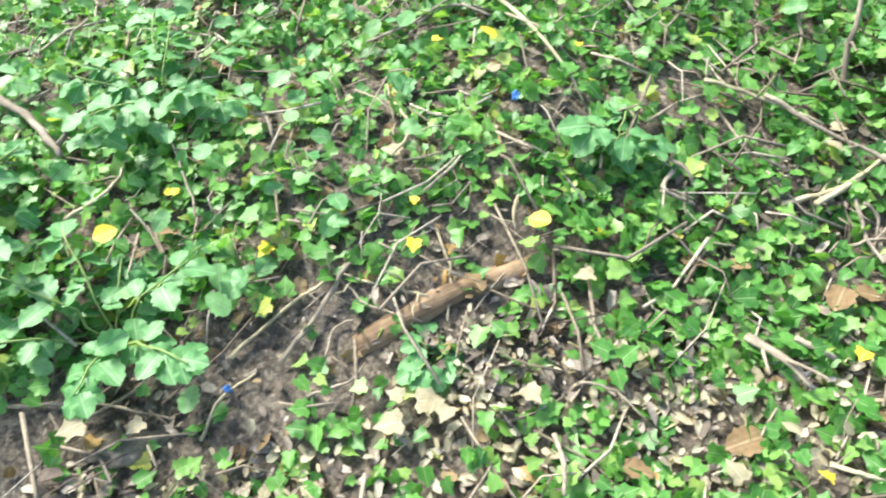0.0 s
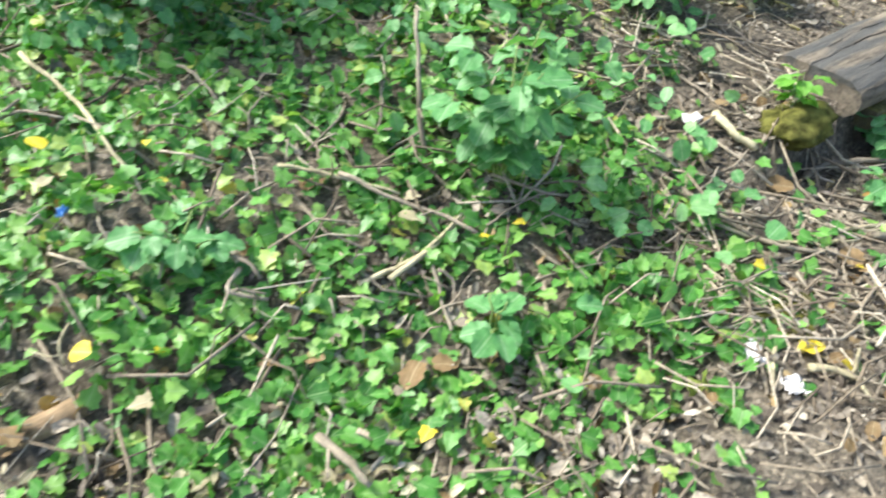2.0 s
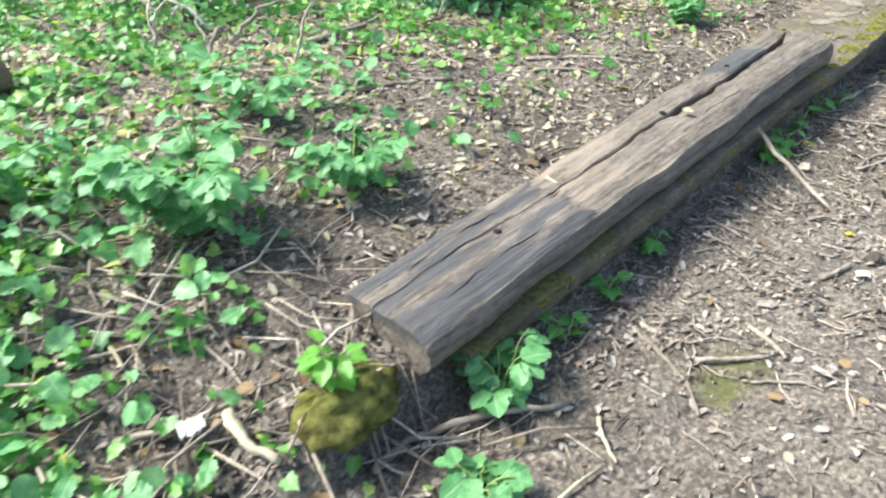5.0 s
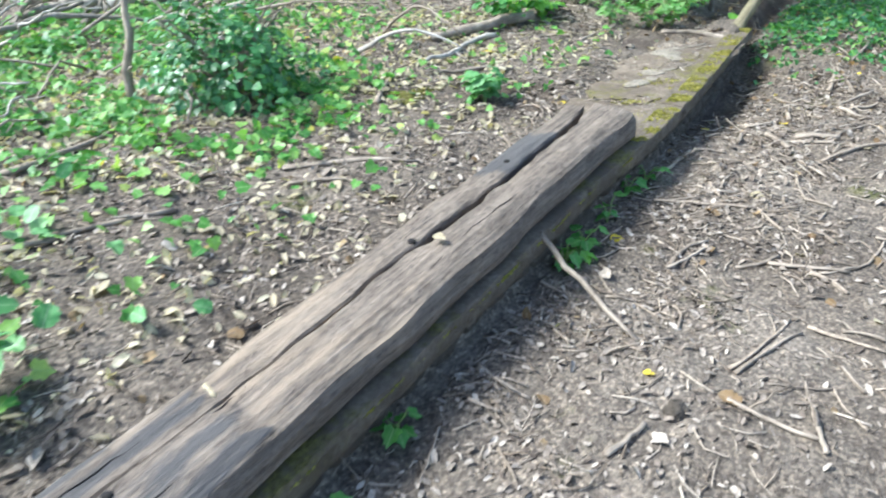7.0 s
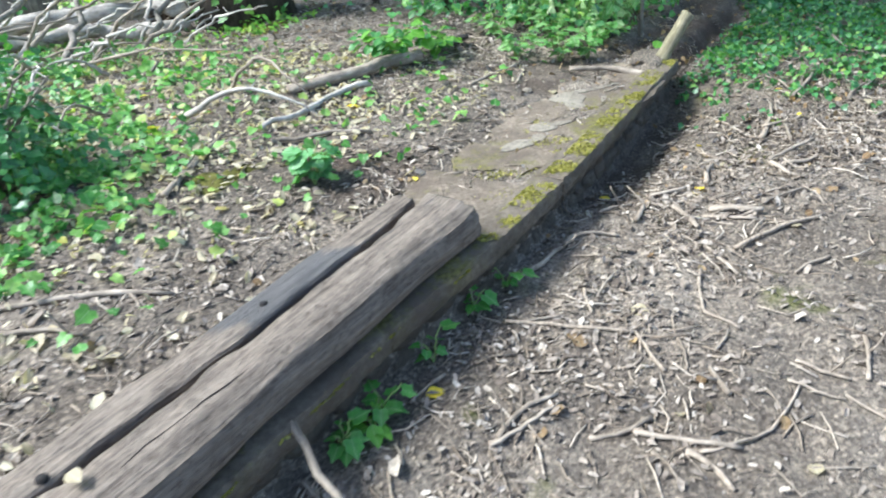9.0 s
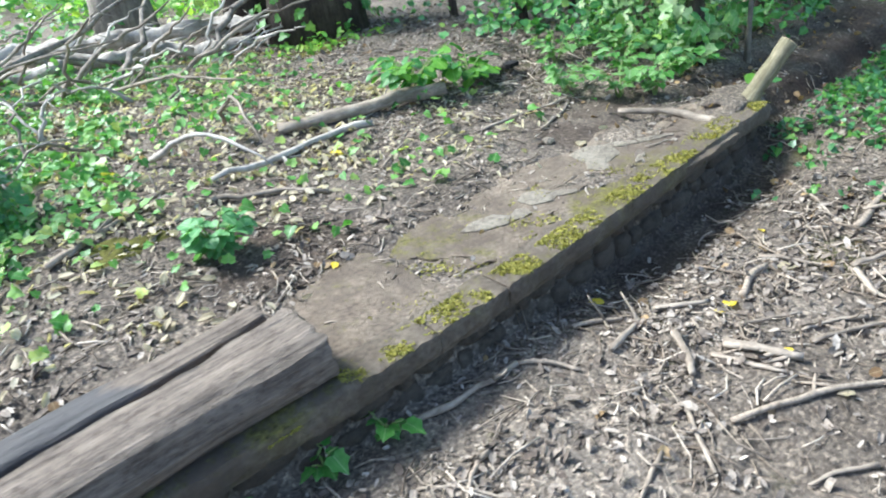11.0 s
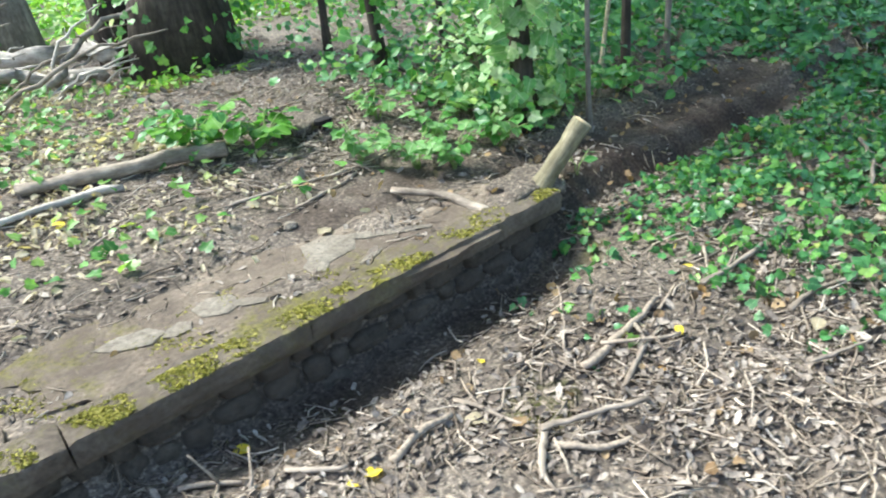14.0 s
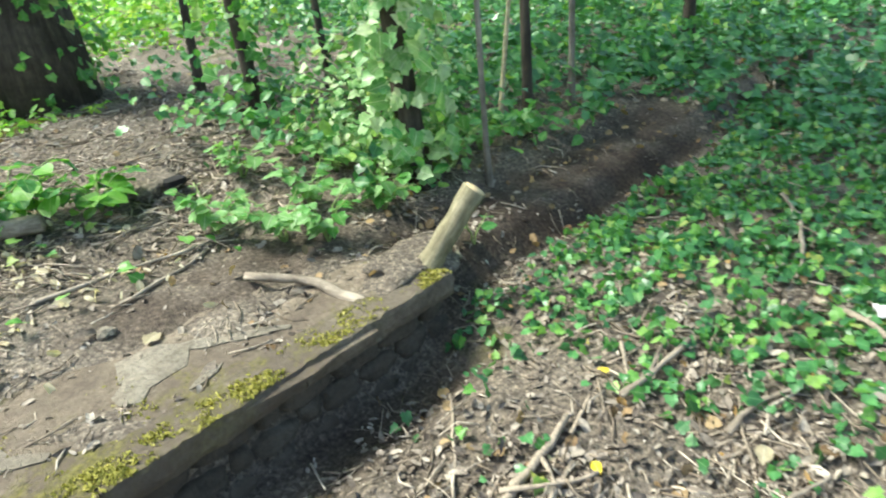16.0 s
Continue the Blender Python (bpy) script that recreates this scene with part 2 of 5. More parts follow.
BRAMBLE = leaf_material("bramble_leaf", [(0.0, (0.085, 0.25, 0.085)), (0.6, (0.15, 0.35, 0.13)), (1.0, (0.22, 0.41, 0.17))], (0.3, 0.44, 0.27), 0.5, 0.4, 0.3)
# Ivy with sunlight and sky sheen painted in as pale leaf colours.
SHEEN = leaf_material("sunlit_sheen_leaf", [(0.0, (0.1, 0.27, 0.07)), (0.45, (0.2, 0.39, 0.13)), (0.8, (0.38, 0.52, 0.27)), (1.0, (0.55, 0.62, 0.4))], (0.5, 0.58, 0.4), 0.42, 0.45, 0.35)
YELLOW = leaf_material("yellow_leaf", [(0.0, (0.75, 0.55, 0.03)), (1.0, (0.8, 0.68, 0.1))], (0.8, 0.72, 0.3), 0.5, 0.3)
PALE = leaf_material("pale_leaf", [(0.0, (0.34, 0.28, 0.19)), (0.5, (0.46, 0.4, 0.29)), (1.0, (0.58, 0.53, 0.42))], (0.6, 0.56, 0.45), 0.6, 0.3)
BROWN = leaf_material("brown_leaf", [(0.0, (0.12, 0.075, 0.04)), (0.4, (0.22, 0.15, 0.085)), (0.8, (0.34, 0.25, 0.15)), (1.0, (0.4, 0.24, 0.08))], (0.34, 0.27, 0.18), 0.75, 0.15, 0.12)
FLAKE = litter_material("litter_flake", [(0.0, (0.085, 0.07, 0.058)), (0.3, (0.17, 0.146, 0.122)), (0.65, (0.27, 0.238, 0.2)), (0.92, (0.36, 0.325, 0.277)), (1.0, (0.46, 0.425, 0.37))])
TWIG = litter_material("twig_bark", [(0.0, (0.13, 0.105, 0.08)), (0.5, (0.28, 0.238, 0.187)), (0.85, (0.42, 0.37, 0.3)), (1.0, (0.55, 0.5, 0.42))])
STICK = wood_material("stick_bark", (0.14, 0.113, 0.087), (0.285, 0.244, 0.195), (0.45, 0.395, 0.325), (8, 30, 30), bumpy=0.5)
PEELED = wood_material("peeled_wood", (0.3, 0.26, 0.16), (0.47, 0.42, 0.28), (0.6, 0.55, 0.4), (6, 60, 60), bumpy=0.4)
PALEWOOD = wood_material("bleached_wood", (0.3, 0.275, 0.24), (0.47, 0.44, 0.39), (0.62, 0.585, 0.53), (8, 30, 30), bumpy=0.5)
STUMP = wood_material("stump_bark", (0.11, 0.1, 0.06), (0.23, 0.21, 0.135), (0.36, 0.33, 0.23), (6, 50, 50), bumpy=0.4)
ROT = wood_material("rotten_log", (0.16, 0.105, 0.065), (0.27, 0.19, 0.12), (0.4, 0.3, 0.2), (5, 40, 40), bumpy=0.7)
CUT = plain("cut_wood", (0.55, 0.42, 0.24), 0.8)
BARK = wood_material("trunk_bark", (0.03, 0.025, 0.021), (0.075, 0.062, 0.05), (0.14, 0.118, 0.096), (20, 20, 2.5), bumpy=1.0)
GREYBARK = wood_material("grey_bark", (0.12, 0.105, 0.09), (0.26, 0.235, 0.2), (0.4, 0.37, 0.32), (20, 20, 2.5), bumpy=1.0)
BEAM = beam_material()
# Near-black that stands in for the shade inside holes and splits.
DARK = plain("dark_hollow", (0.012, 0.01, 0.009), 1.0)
KERB = stone_material("mossy_concrete", (0.125, 0.102, 0.077), (0.27, 0.228, 0.176), True, 0.5)
# Dirty stone, coloured darker to hold the shade under the kerb.
FOOT = stone_material("shade_dark_stone", (0.055, 0.046, 0.036), (0.15, 0.13, 0.104), True, 0.6)
MOSSY = stone_material("moss_covered_concrete", (0.1, 0.09, 0.07), (0.2, 0.18, 0.145), True, 0.42)
SLAB = stone_material("dusty_concrete", (0.15, 0.117, 0.087), (0.33, 0.272, 0.207), True, 0.535)
SLATE = stone_material("bare_concrete", (0.19, 0.162, 0.125), (0.38, 0.34, 0.275), False)
MOSS = plain("moss", (0.085, 0.082, 0.022), 1.0, 0.75, 28, 0.1)
STEM = plain("green_stem", (0.2, 0.28, 0.08), 0.6)
WHITE = plain("white_wrapper", (0.66, 0.62, 0.61), 0.5, 0.08)
RED = plain("red_wrapper", (0.5, 0.03, 0.05), 0.45)
PINK = plain("pink_wrapper", (0.72, 0.52, 0.52), 0.5)
BLUE = plain("blue_scrap", (0.1, 0.25, 0.55), 0.5)


# ---- mesh helpers ----
KM = Matrix(((UX, -UY, 0, OX), (UY, UX, 0, OY), (0, 0, 1, 0), (0, 0, 0, 1)))


def L(u, d, z=0.0):
    """A place in the kerb's own frame."""
    return Vector((u, d, z))


def build(name, V, F, mat, parent=None, uv=None, flat=False, frame_m=None):
    """One mesh object from vertices and faces; it becomes a part where parent is given."""
    me = bpy.data.meshes.new(name)
    V = np.asarray(V, np.float32).reshape(-1, 3)
    if isinstance(F, np.ndarray):
        k = F.shape[1]
        me.vertices.add(len(V))
        me.vertices.foreach_set("co", V.ravel())
        me.loops.add(F.size)
        me.loops.foreach_set("vertex_index", F.astype(np.int32).ravel())
        me.polygons.add(len(F))
        me.polygons.foreach_set("loop_start", np.arange(0, F.size, k, dtype=np.int32))
        if uv is not None:
            me.uv_layers.new(name="UVMap").data.foreach_set("uv", np.asarray(uv, np.float32)[F.ravel()].ravel())
        me.update(calc_edges=True)
    else:
        me.from_pydata(V.tolist(), [], [tuple(f) for f in F])
        me.update()
    me.materials.append(mat)
    me.polygons.foreach_set("use_smooth", np.ones(len(me.polygons), bool))
    if flat:
        me.set_sharp_from_angle(angle=radians(44))
    ob = new(name, me)
    if parent is not None:
        ob.parent = parent
    if frame_m is not None:
        ob.matrix_basis = frame_m
    return ob


def part(name, bm, mat, parent, label=""):
    me = bpy.data.meshes.new(name)
    bm.to_mesh(me)
    bm.free()
    me.materials.append(mat)
    ob = new(name, me)
    ob.parent = parent
    return tagged(ob, label)


def share(name, me, m, parent=None):
    ob = new(name, me)
    ob.parent = parent
    ob.matrix_basis = m
    return ob


def tube(pts, radii, sides=7, rough=0.0, seed=0, cap=True):
    """A bent, tapering round stick through the points."""
    r = np.random.RandomState(seed)
    P = np.array([list(p) for p in pts], float)
    n = len(P)
    R = np.broadcast_to(np.asarray(radii, float), (n,)) if np.ndim(radii) == 0 or len(radii) == n else np.interp(np.linspace(0, 1, n), np.linspace(0, 1, len(radii)), radii)
    T = np.gradient(P, axis=0)
    T /= np.linalg.norm(T, axis=1)[:, None] + 1e-9
    ref = np.array([0.0, 0.0, 1.0]) if abs(T[:, 2]).mean() < 0.8 else np.array([0.0, 1.0, 0.0])
    A = np.cross(T, ref)
    A /= np.linalg.norm(A, axis=1)[:, None] + 1e-9
    B = np.cross(A, T)
    ang = np.linspace(0, 2 * np.pi, sides, endpoint=False)
    wob = 1 + rough * r.uniform(-1, 1, (n, sides))
    V = P[:, None] + (R[:, None] * wob)[..., None] * (np.cos(ang)[None, :, None] * A[:, None] + np.sin(ang)[None, :, None] * B[:, None])
    V = V.reshape(-1, 3)
    F = [(i * sides + j, i * sides + (j + 1) % sides, (i + 1) * sides + (j + 1) % sides, (i + 1) * sides + j) for i in range(n - 1) for j in range(sides)]
    if cap:
        F += [tuple(range(sides))[::-1], tuple((n - 1) * sides + j for j in range(sides))]
    return V, F


def bend(points, n, wobble=0.0, seed=0):
    """Points resampled evenly along a smooth line with a small wobble."""
    r = np.random.RandomState(seed)
    P = np.array([list(p) for p in points], float)
    s = np.r_[0, np.cumsum(np.linalg.norm(np.diff(P, axis=0), axis=1))]
    t = np.linspace(0, s[-1], n)
    Q = np.stack([np.interp(t, s, P[:, k]) for k in range(3)], 1)
    for _ in range(2 if len(P) > 2 else 0):
        Q[1:-1] = (Q[:-2] + 2 * Q[1:-1] + Q[2:]) / 4
    Q[1:-1] += r.normal(0, 1, (n - 2, 3)) * wobble * np.array([1, 1, 0.5])
    return Q


def leaf_template(kind):
    """Vertices, triangles and uv of one leaf, 1 long, its base at the origin, its tip on y."""
    if kind == "ivy":
        half = [(0.2, -0.12), (0.48, 0.03), (0.37, 0.23), (0.43, 0.46), (0.2, 0.62)]
        tip, fold, droop = 0.95, 0.16, 0.22
    elif kind == "oval":
        half = [(0.13, 0.05), (0.3, 0.22), (0.36, 0.42), (0.31, 0.62), (0.16, 0.84)]
        tip, fold, droop = 1.0, 0.14, 0.3
    elif kind == "nettle":
        half = [((0.43 if i % 2 else 0.35) * math.sin(math.pi * (0.12 + 0.85 * y)) ** 0.8, y) for i, y in enumerate(np.linspace(0.03, 0.92, 9))]
        tip, fold, droop = 0.98, 0.18, 0.35
    elif kind == "flake":
        half = [(0.16, 0.12), (0.2, 0.6)]
        tip, fold, droop = 0.9, 0.3, 0.5
    else:
        half = [(0.16, 0.06), (0.42, 0.3), (0.45, 0.55), (0.26, 0.84)]
        tip, fold, droop = 0.98, 0.1, 0.25
    ring = [(0, 0)] + half + [(0, tip)] + [(-x, y) for x, y in reversed(half)]
    V = [(x, y, fold * abs(x) - droop * (y - 0.3) ** 2 + 0.05 * math.sin(9 * y + 4 * x)) for x, y in ring]
    V.append((0, 0.36, -0.02))
    c, n = len(V) - 1, len(ring)
    F = [(c, i, (i + 1) % n) for i in range(n)]
    return np.array(V), np.array(F), np.array([(v[0], v[1]) for v in V])


TEMPLATE = {k: leaf_template(k) for k in ("ivy", "oval", "nettle", "flake", "round")}


def cloud(name, kind, P, N, size, mat, label="", category="", parent=None, seed=1):
    """Many leaves joined into one object: places, the way they face and their lengths."""
    V, F, uv = TEMPLATE[kind]
    r = np.random.RandomState(seed)
    n = len(P)
    N = N / (np.linalg.norm(N, axis=1)[:, None] + 1e-9)
    spin = r.normal(0, 1, (n, 3))
    Y = spin - (spin * N).sum(1)[:, None] * N
    Y /= np.linalg.norm(Y, axis=1)[:, None] + 1e-9
    X = np.cross(Y, N)
    S = np.asarray(size)[:, None, None]
    bendy = r.uniform(0.3, 1.8, (n, 1, 1))
    wide = r.uniform(0.8, 1.15, (n, 1, 1))
    W = P[:, None] + S * ((V[None, :, 0:1] * wide) * X[:, None] + (V[None, :, 1:2] - 0.4) * Y[:, None] + V[None, :, 2:3] * bendy * N[:, None])
    FF = (F[None] + (np.arange(n) * len(V))[:, None, None]).reshape(-1, 3)
    ob = build(name, W.reshape(-1, 3), FF, mat, parent, np.tile(uv, (n, 1)))
    return tagged(ob, label, category, "", "stuff")


def scatter(n, u0, u1, d0, d1, weight, seed):
    """Up to n places in a stretch of the plan, kept by a weight from 0 to 1."""
    r = np.random.RandomState(seed)
    u, d = r.uniform(u0, u1, n), r.uniform(d0, d1, n)
    edge = np.minimum(np.minimum(u - u0, u1 - u), np.minimum(d - d0, d1 - d))
    w = weight(u, d) * smooth(0.0, 0.6, edge + 0.2 * wave(u, d, 0.8, 11))
    keep = r.uniform(0, 1, n) < w
    u, d = u[keep], d[keep]
    x, y = OX + UX * u - UY * d, OY + UY * u + UX * d
    return u, d, x, y


def tilt(n, amount, seed, lean=(0, 0, 1)):
    r = np.random.RandomState(seed)
    return np.array(lean)[None] + r.normal(0, amount, (n, 3))


# ---- ground ----
def ground():
    def axis(lo, hi, step, reach):
        inner = np.arange(lo, hi + step / 2, step)
        grow = step * 1.25 ** np.arange(1, 60)
        out = np.cumsum(grow)
        out = out[out < reach]
        return np.r_[(lo - out)[::-1], inner, hi + out]
    X, Y = axis(-1.6, 11.0, 0.045, 600), axis(-0.8, 8.0, 0.045, 600)
    gx, gy = np.meshgrid(X, Y)
    V = np.stack([gx, gy, ground_z(gx, gy)], -1).reshape(-1, 3)
    nx, ny = len(X), len(Y)
    i = (np.arange(ny - 1)[:, None] * nx + np.arange(nx - 1)[None]).ravel()
    ob = build("ground", V, np.stack([i, i + 1, i + nx + 1, i + nx], 1), SOIL)
    u, d = to_ud(gx, gy)
    # Trench: dug soil, darkened further for the undergrowth's shade.
    dug_shade = smooth(1.75, 2.0, u) * smooth(4.5, 4.0, u) * smooth(0.02, 0.1, d) * smooth(0.62, 0.45, d)
    dug_shade = np.maximum(dug_shade, 0.8 * smooth(0.42, 0.55, d) * smooth(0.95, 0.7, d) * smooth(0.7, 1.1, u) * smooth(2.1, 1.8, u))
    dug_shade = np.maximum(dug_shade, 0.85 * smooth(0.35, 0.15, np.hypot((u + 0.35) / 1.3, d - 0.72)))
    dug_shade = np.maximum(dug_shade, 0.7 * smooth(0.3, 0.1, np.hypot(u - 1.65, d - 1.5)))
    # Strip along the kerb's foot: its cast shade painted into the soil.
    dug_shade = np.maximum(dug_shade, 0.85 * smooth(-0.3, -0.1, d) * smooth(0.1, 0.0, d) * smooth(0.0, 0.8, u) * smooth(2.2, 1.8, u))
    lay = ob.data.attributes.new("dug_shade", "FLOAT", "POINT")
    lay.data.foreach_set("value", (dug_shade * np.clip(0.8 + 0.3 * wave(gx, gy, 0.3, 5), 0, 1)).astype(np.float32).ravel())
    tagged(ob, "trodden dark woodland soil with a low bank", "ground", "", "structure")


ground()


# ---- kerb and slab ----
def kerb_top(u):
    return min(0.168 + 0.019 * (u + 3.72), 0.224) + 0.015 * float(smooth(0, 1.9, u))


def kerb_face(u):
    return -0.015 - 0.035 * float(smooth(-1.2, -0.5, u)) + 0.07 * float(smooth(-0.3, 2.1, u))


def ring_of(prof, k):
    """A closed outline with k points on each of its sides, its corners kept."""
    P = np.array(list(prof) + [prof[0]], float)
    f = np.arange(k)[None, :, None] / k
    return (P[:-1, None] * (1 - f) + P[1:, None] * f).reshape(-1, 2)


def block(u0, u1, d0, d1, z0, z1, seed, rough=0.008):
    """A worn block with uneven faces and a chipped front edge, its long side along the kerb."""
    n, m = max(4, int((u1 - u0) / 0.02)), 32
    V, F = [], []
    for i in range(n + 1):
        u = u0 + (u1 - u0) * i / n
        top = z1(u) if callable(z1) else z1
        bot = z0(u) if callable(z0) else z0
        e = 0.006 if i in (0, n) else 0.0
        f = kerb_face(u)
        chip = 0.009 * max(0.0, noise.noise(Vector((u * 17, seed, 0))) - 0.05) + 0.01 * max(0.0, noise.noise(Vector((u * 24, seed, 4))) - 0.1)
        low = top - 0.004 - 0.9 * chip
        prof = [(f + d0 + 0.01, bot), (f + d0 + e, bot + 0.3 * (top - bot)), (f + d0 + e, low - 0.01), (f + d0 + e + 0.004 + chip, top - e - 0.002), (f + (d0 + d1) / 2, top - e), (f + d1 - e - 0.008, top - e), (f + d1 - e, top - 0.02), (f + d1, bot)]
        for d, z in ring_of(prof, 4):
            w = Vector((u * 14, d * 14, z * 14 + seed))
            w2 = Vector((u * 55, d * 55, z * 55 + seed))
            V.append(L(u, d + rough * (0.4 * noise.noise(w) + 0.5 * noise.noise(w2)), z + rough * (0.2 * noise.noise(w + Vector((9, 0, 0))) + 0.3 * noise.noise(w2 + Vector((5, 0, 0))))))
    for i in range(n):
        for j in range(m):
            a, b = i * m + j, i * m + (j + 1) % m
            F.append((a, a + m, b + m, b))
    F += [tuple(range(m)), tuple(n * m + j for j in reversed(range(m)))]
    return V, F


def rubble(u, w, z, h, seed):
    """A rounded rough stone of the footing."""
    bm = bmesh.new()
    bmesh.ops.create_icosphere(bm, subdivisions=3, radius=1.0)
    off = Vector((seed * 2.3, seed * 0.7, seed))
    dep = 0.05
    for v in bm.verts:
        c = v.co
        k = 1 / max(1e-3, (abs(c.x) ** 3.2 + abs(c.y) ** 3.2 + abs(c.z) ** 3.2) ** (1 / 3.2))
        k *= 1 + 0.22 * noise.noise(c * 1.6 + off) + 0.1 * noise.noise(c * 4 + off)
        v.co = Vector((u + c.x * k * w / 2, kerb_face(u) + 0.085 + c.y * k * dep, z + c.z * k * h / 2))
    for f in bm.faces:
        f.smooth = True
    return bm


def kerb():
    root = new("concrete_kerb")
    root.location = (0, 0, 0)
    tagged(root, "mossy weathered concrete kerb edging the path", "kerb", "", "structure")
    cuts = [-3.58, -3.1, -2.15, -1.2, -0.3, 0.0, 0.72, 1.3, 1.94]
    for i, (a, b) in enumerate(zip(cuts, cuts[1:])):
        build("kerb_stone", *block(a + (0.005 if i == 5 else 0.001), b - 0.001, 0.0, 0.15, lambda u: kerb_top(u) - 0.085, lambda u: kerb_top(u), 20 + i, 0.013), MOSSY if i == 0 else KERB, root, frame_m=KM, flat=True)
    # Mortar and footing carry the overhang's shade in their dark colour.
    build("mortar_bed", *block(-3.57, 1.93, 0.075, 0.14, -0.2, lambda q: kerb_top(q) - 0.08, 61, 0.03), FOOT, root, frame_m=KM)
    r = np.random.RandomState(5)
    for course in range(3):
        u = -3.56
        while u < 1.85:
            w = r.uniform(0.07, 0.2)
            h = 0.085 + r.uniform(-0.015, 0.015)
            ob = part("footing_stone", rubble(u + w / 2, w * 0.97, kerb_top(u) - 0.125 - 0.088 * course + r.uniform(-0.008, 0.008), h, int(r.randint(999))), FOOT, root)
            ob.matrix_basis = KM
            u += w
    return root


kerb()


def patch(name, u, d, lu, ld, z, thick, mat, seed, turn=0.0, label="", category="", parent=None, n=22):
    """A flat broken piece with an irregular outline and a bevelled edge."""
    r = np.random.RandomState(seed)
    ang = np.linspace(0, 2 * np.pi, n, endpoint=False)
    ph = r.uniform(0, 6.28, 4)
    sq = 1 / np.maximum(np.abs(np.cos(ang)), np.abs(np.sin(ang))) ** 0.7
    rad = sq * (1 + 0.08 * np.sin(2 * ang + ph[0]) + 0.07 * np.sin(3 * ang + ph[1]) + 0.05 * np.sin(7 * ang + ph[2])) + r.normal(0, 0.03, n)
    c, s = math.cos(turn), math.sin(turn)
    V, F = [], []
    for f, zz in ((1.0, -thick), (1.0, thick * 0.5), (0.95, thick), (0.5, thick * 1.05)):
        for a, q in zip(ang, rad):
            x, y = lu / 2 * q * f * math.cos(a), ld / 2 * q * f * math.sin(a)
            V.append((u + c * x - s * y, d + s * x + c * y, z + zz + r.normal(0, 0.0008)))
    for k in range(3):
        F += [(k * n + i, k * n + (i + 1) % n, (k + 1) * n + (i + 1) % n, (k + 1) * n + i) for i in range(n)]
    F.append(tuple(3 * n + i for i in range(n)))
    ob = build(name, V, F, mat, parent, frame_m=KM, flat=True)
    return tagged(ob, label, category, "") if label else ob


def slab():
    root = new("concrete_slab")
    tagged(root, "broken dusty concrete slab half buried in soil behind the kerb", "slab", "", "structure")
    patch("slab_piece", 0.76, 0.3, 1.62, 0.56, 0.213, 0.006, SLAB, 3, 0.0, parent=root, n=60)
    patch("slab_piece", -0.33, 0.3, 0.44, 0.5, 0.2105, 0.0115, SLAB, 4, 0.0, parent=root, n=40)
    patch("slab_piece", 1.62, 0.26, 0.4, 0.22, 0.220, 0.006, SLAB, 8, 0.1, parent=root, n=40)
    for u, d, lu, ld, t in [(0.55, 0.31, 0.16, 0.13, -0.5), (0.63, 0.26, 0.05, 0.15, 0.9), (1.03, 0.38, 0.22, 0.2, 0.1), (0.93, 0.3, 0.12, 0.1, 0.6), (1.18, 0.36, 0.055, 0.19, 0.95), (1.27, 0.3, 0.045, 0.17, 1.0), (1.35, 0.26, 0.035, 0.14, 0.9), (0.27, 0.32, 0.2, 0.1, -0.3), (0.4, 0.27, 0.1, 0.07, 0.2), (1.1, 0.2, 0.12, 0.03, 0.3)]:
        patch("worn_patch", u, d, lu, ld, 0.2225, 0.0022, SLATE, int(1000 * u) % 97, t, parent=root, n=6)


slab()


# ---- timber beam ----
def beam_top(u):
    return 0.279 + 0.036 * (u + 3.72) - 0.012 * smooth(-1.5, -0.6, u)


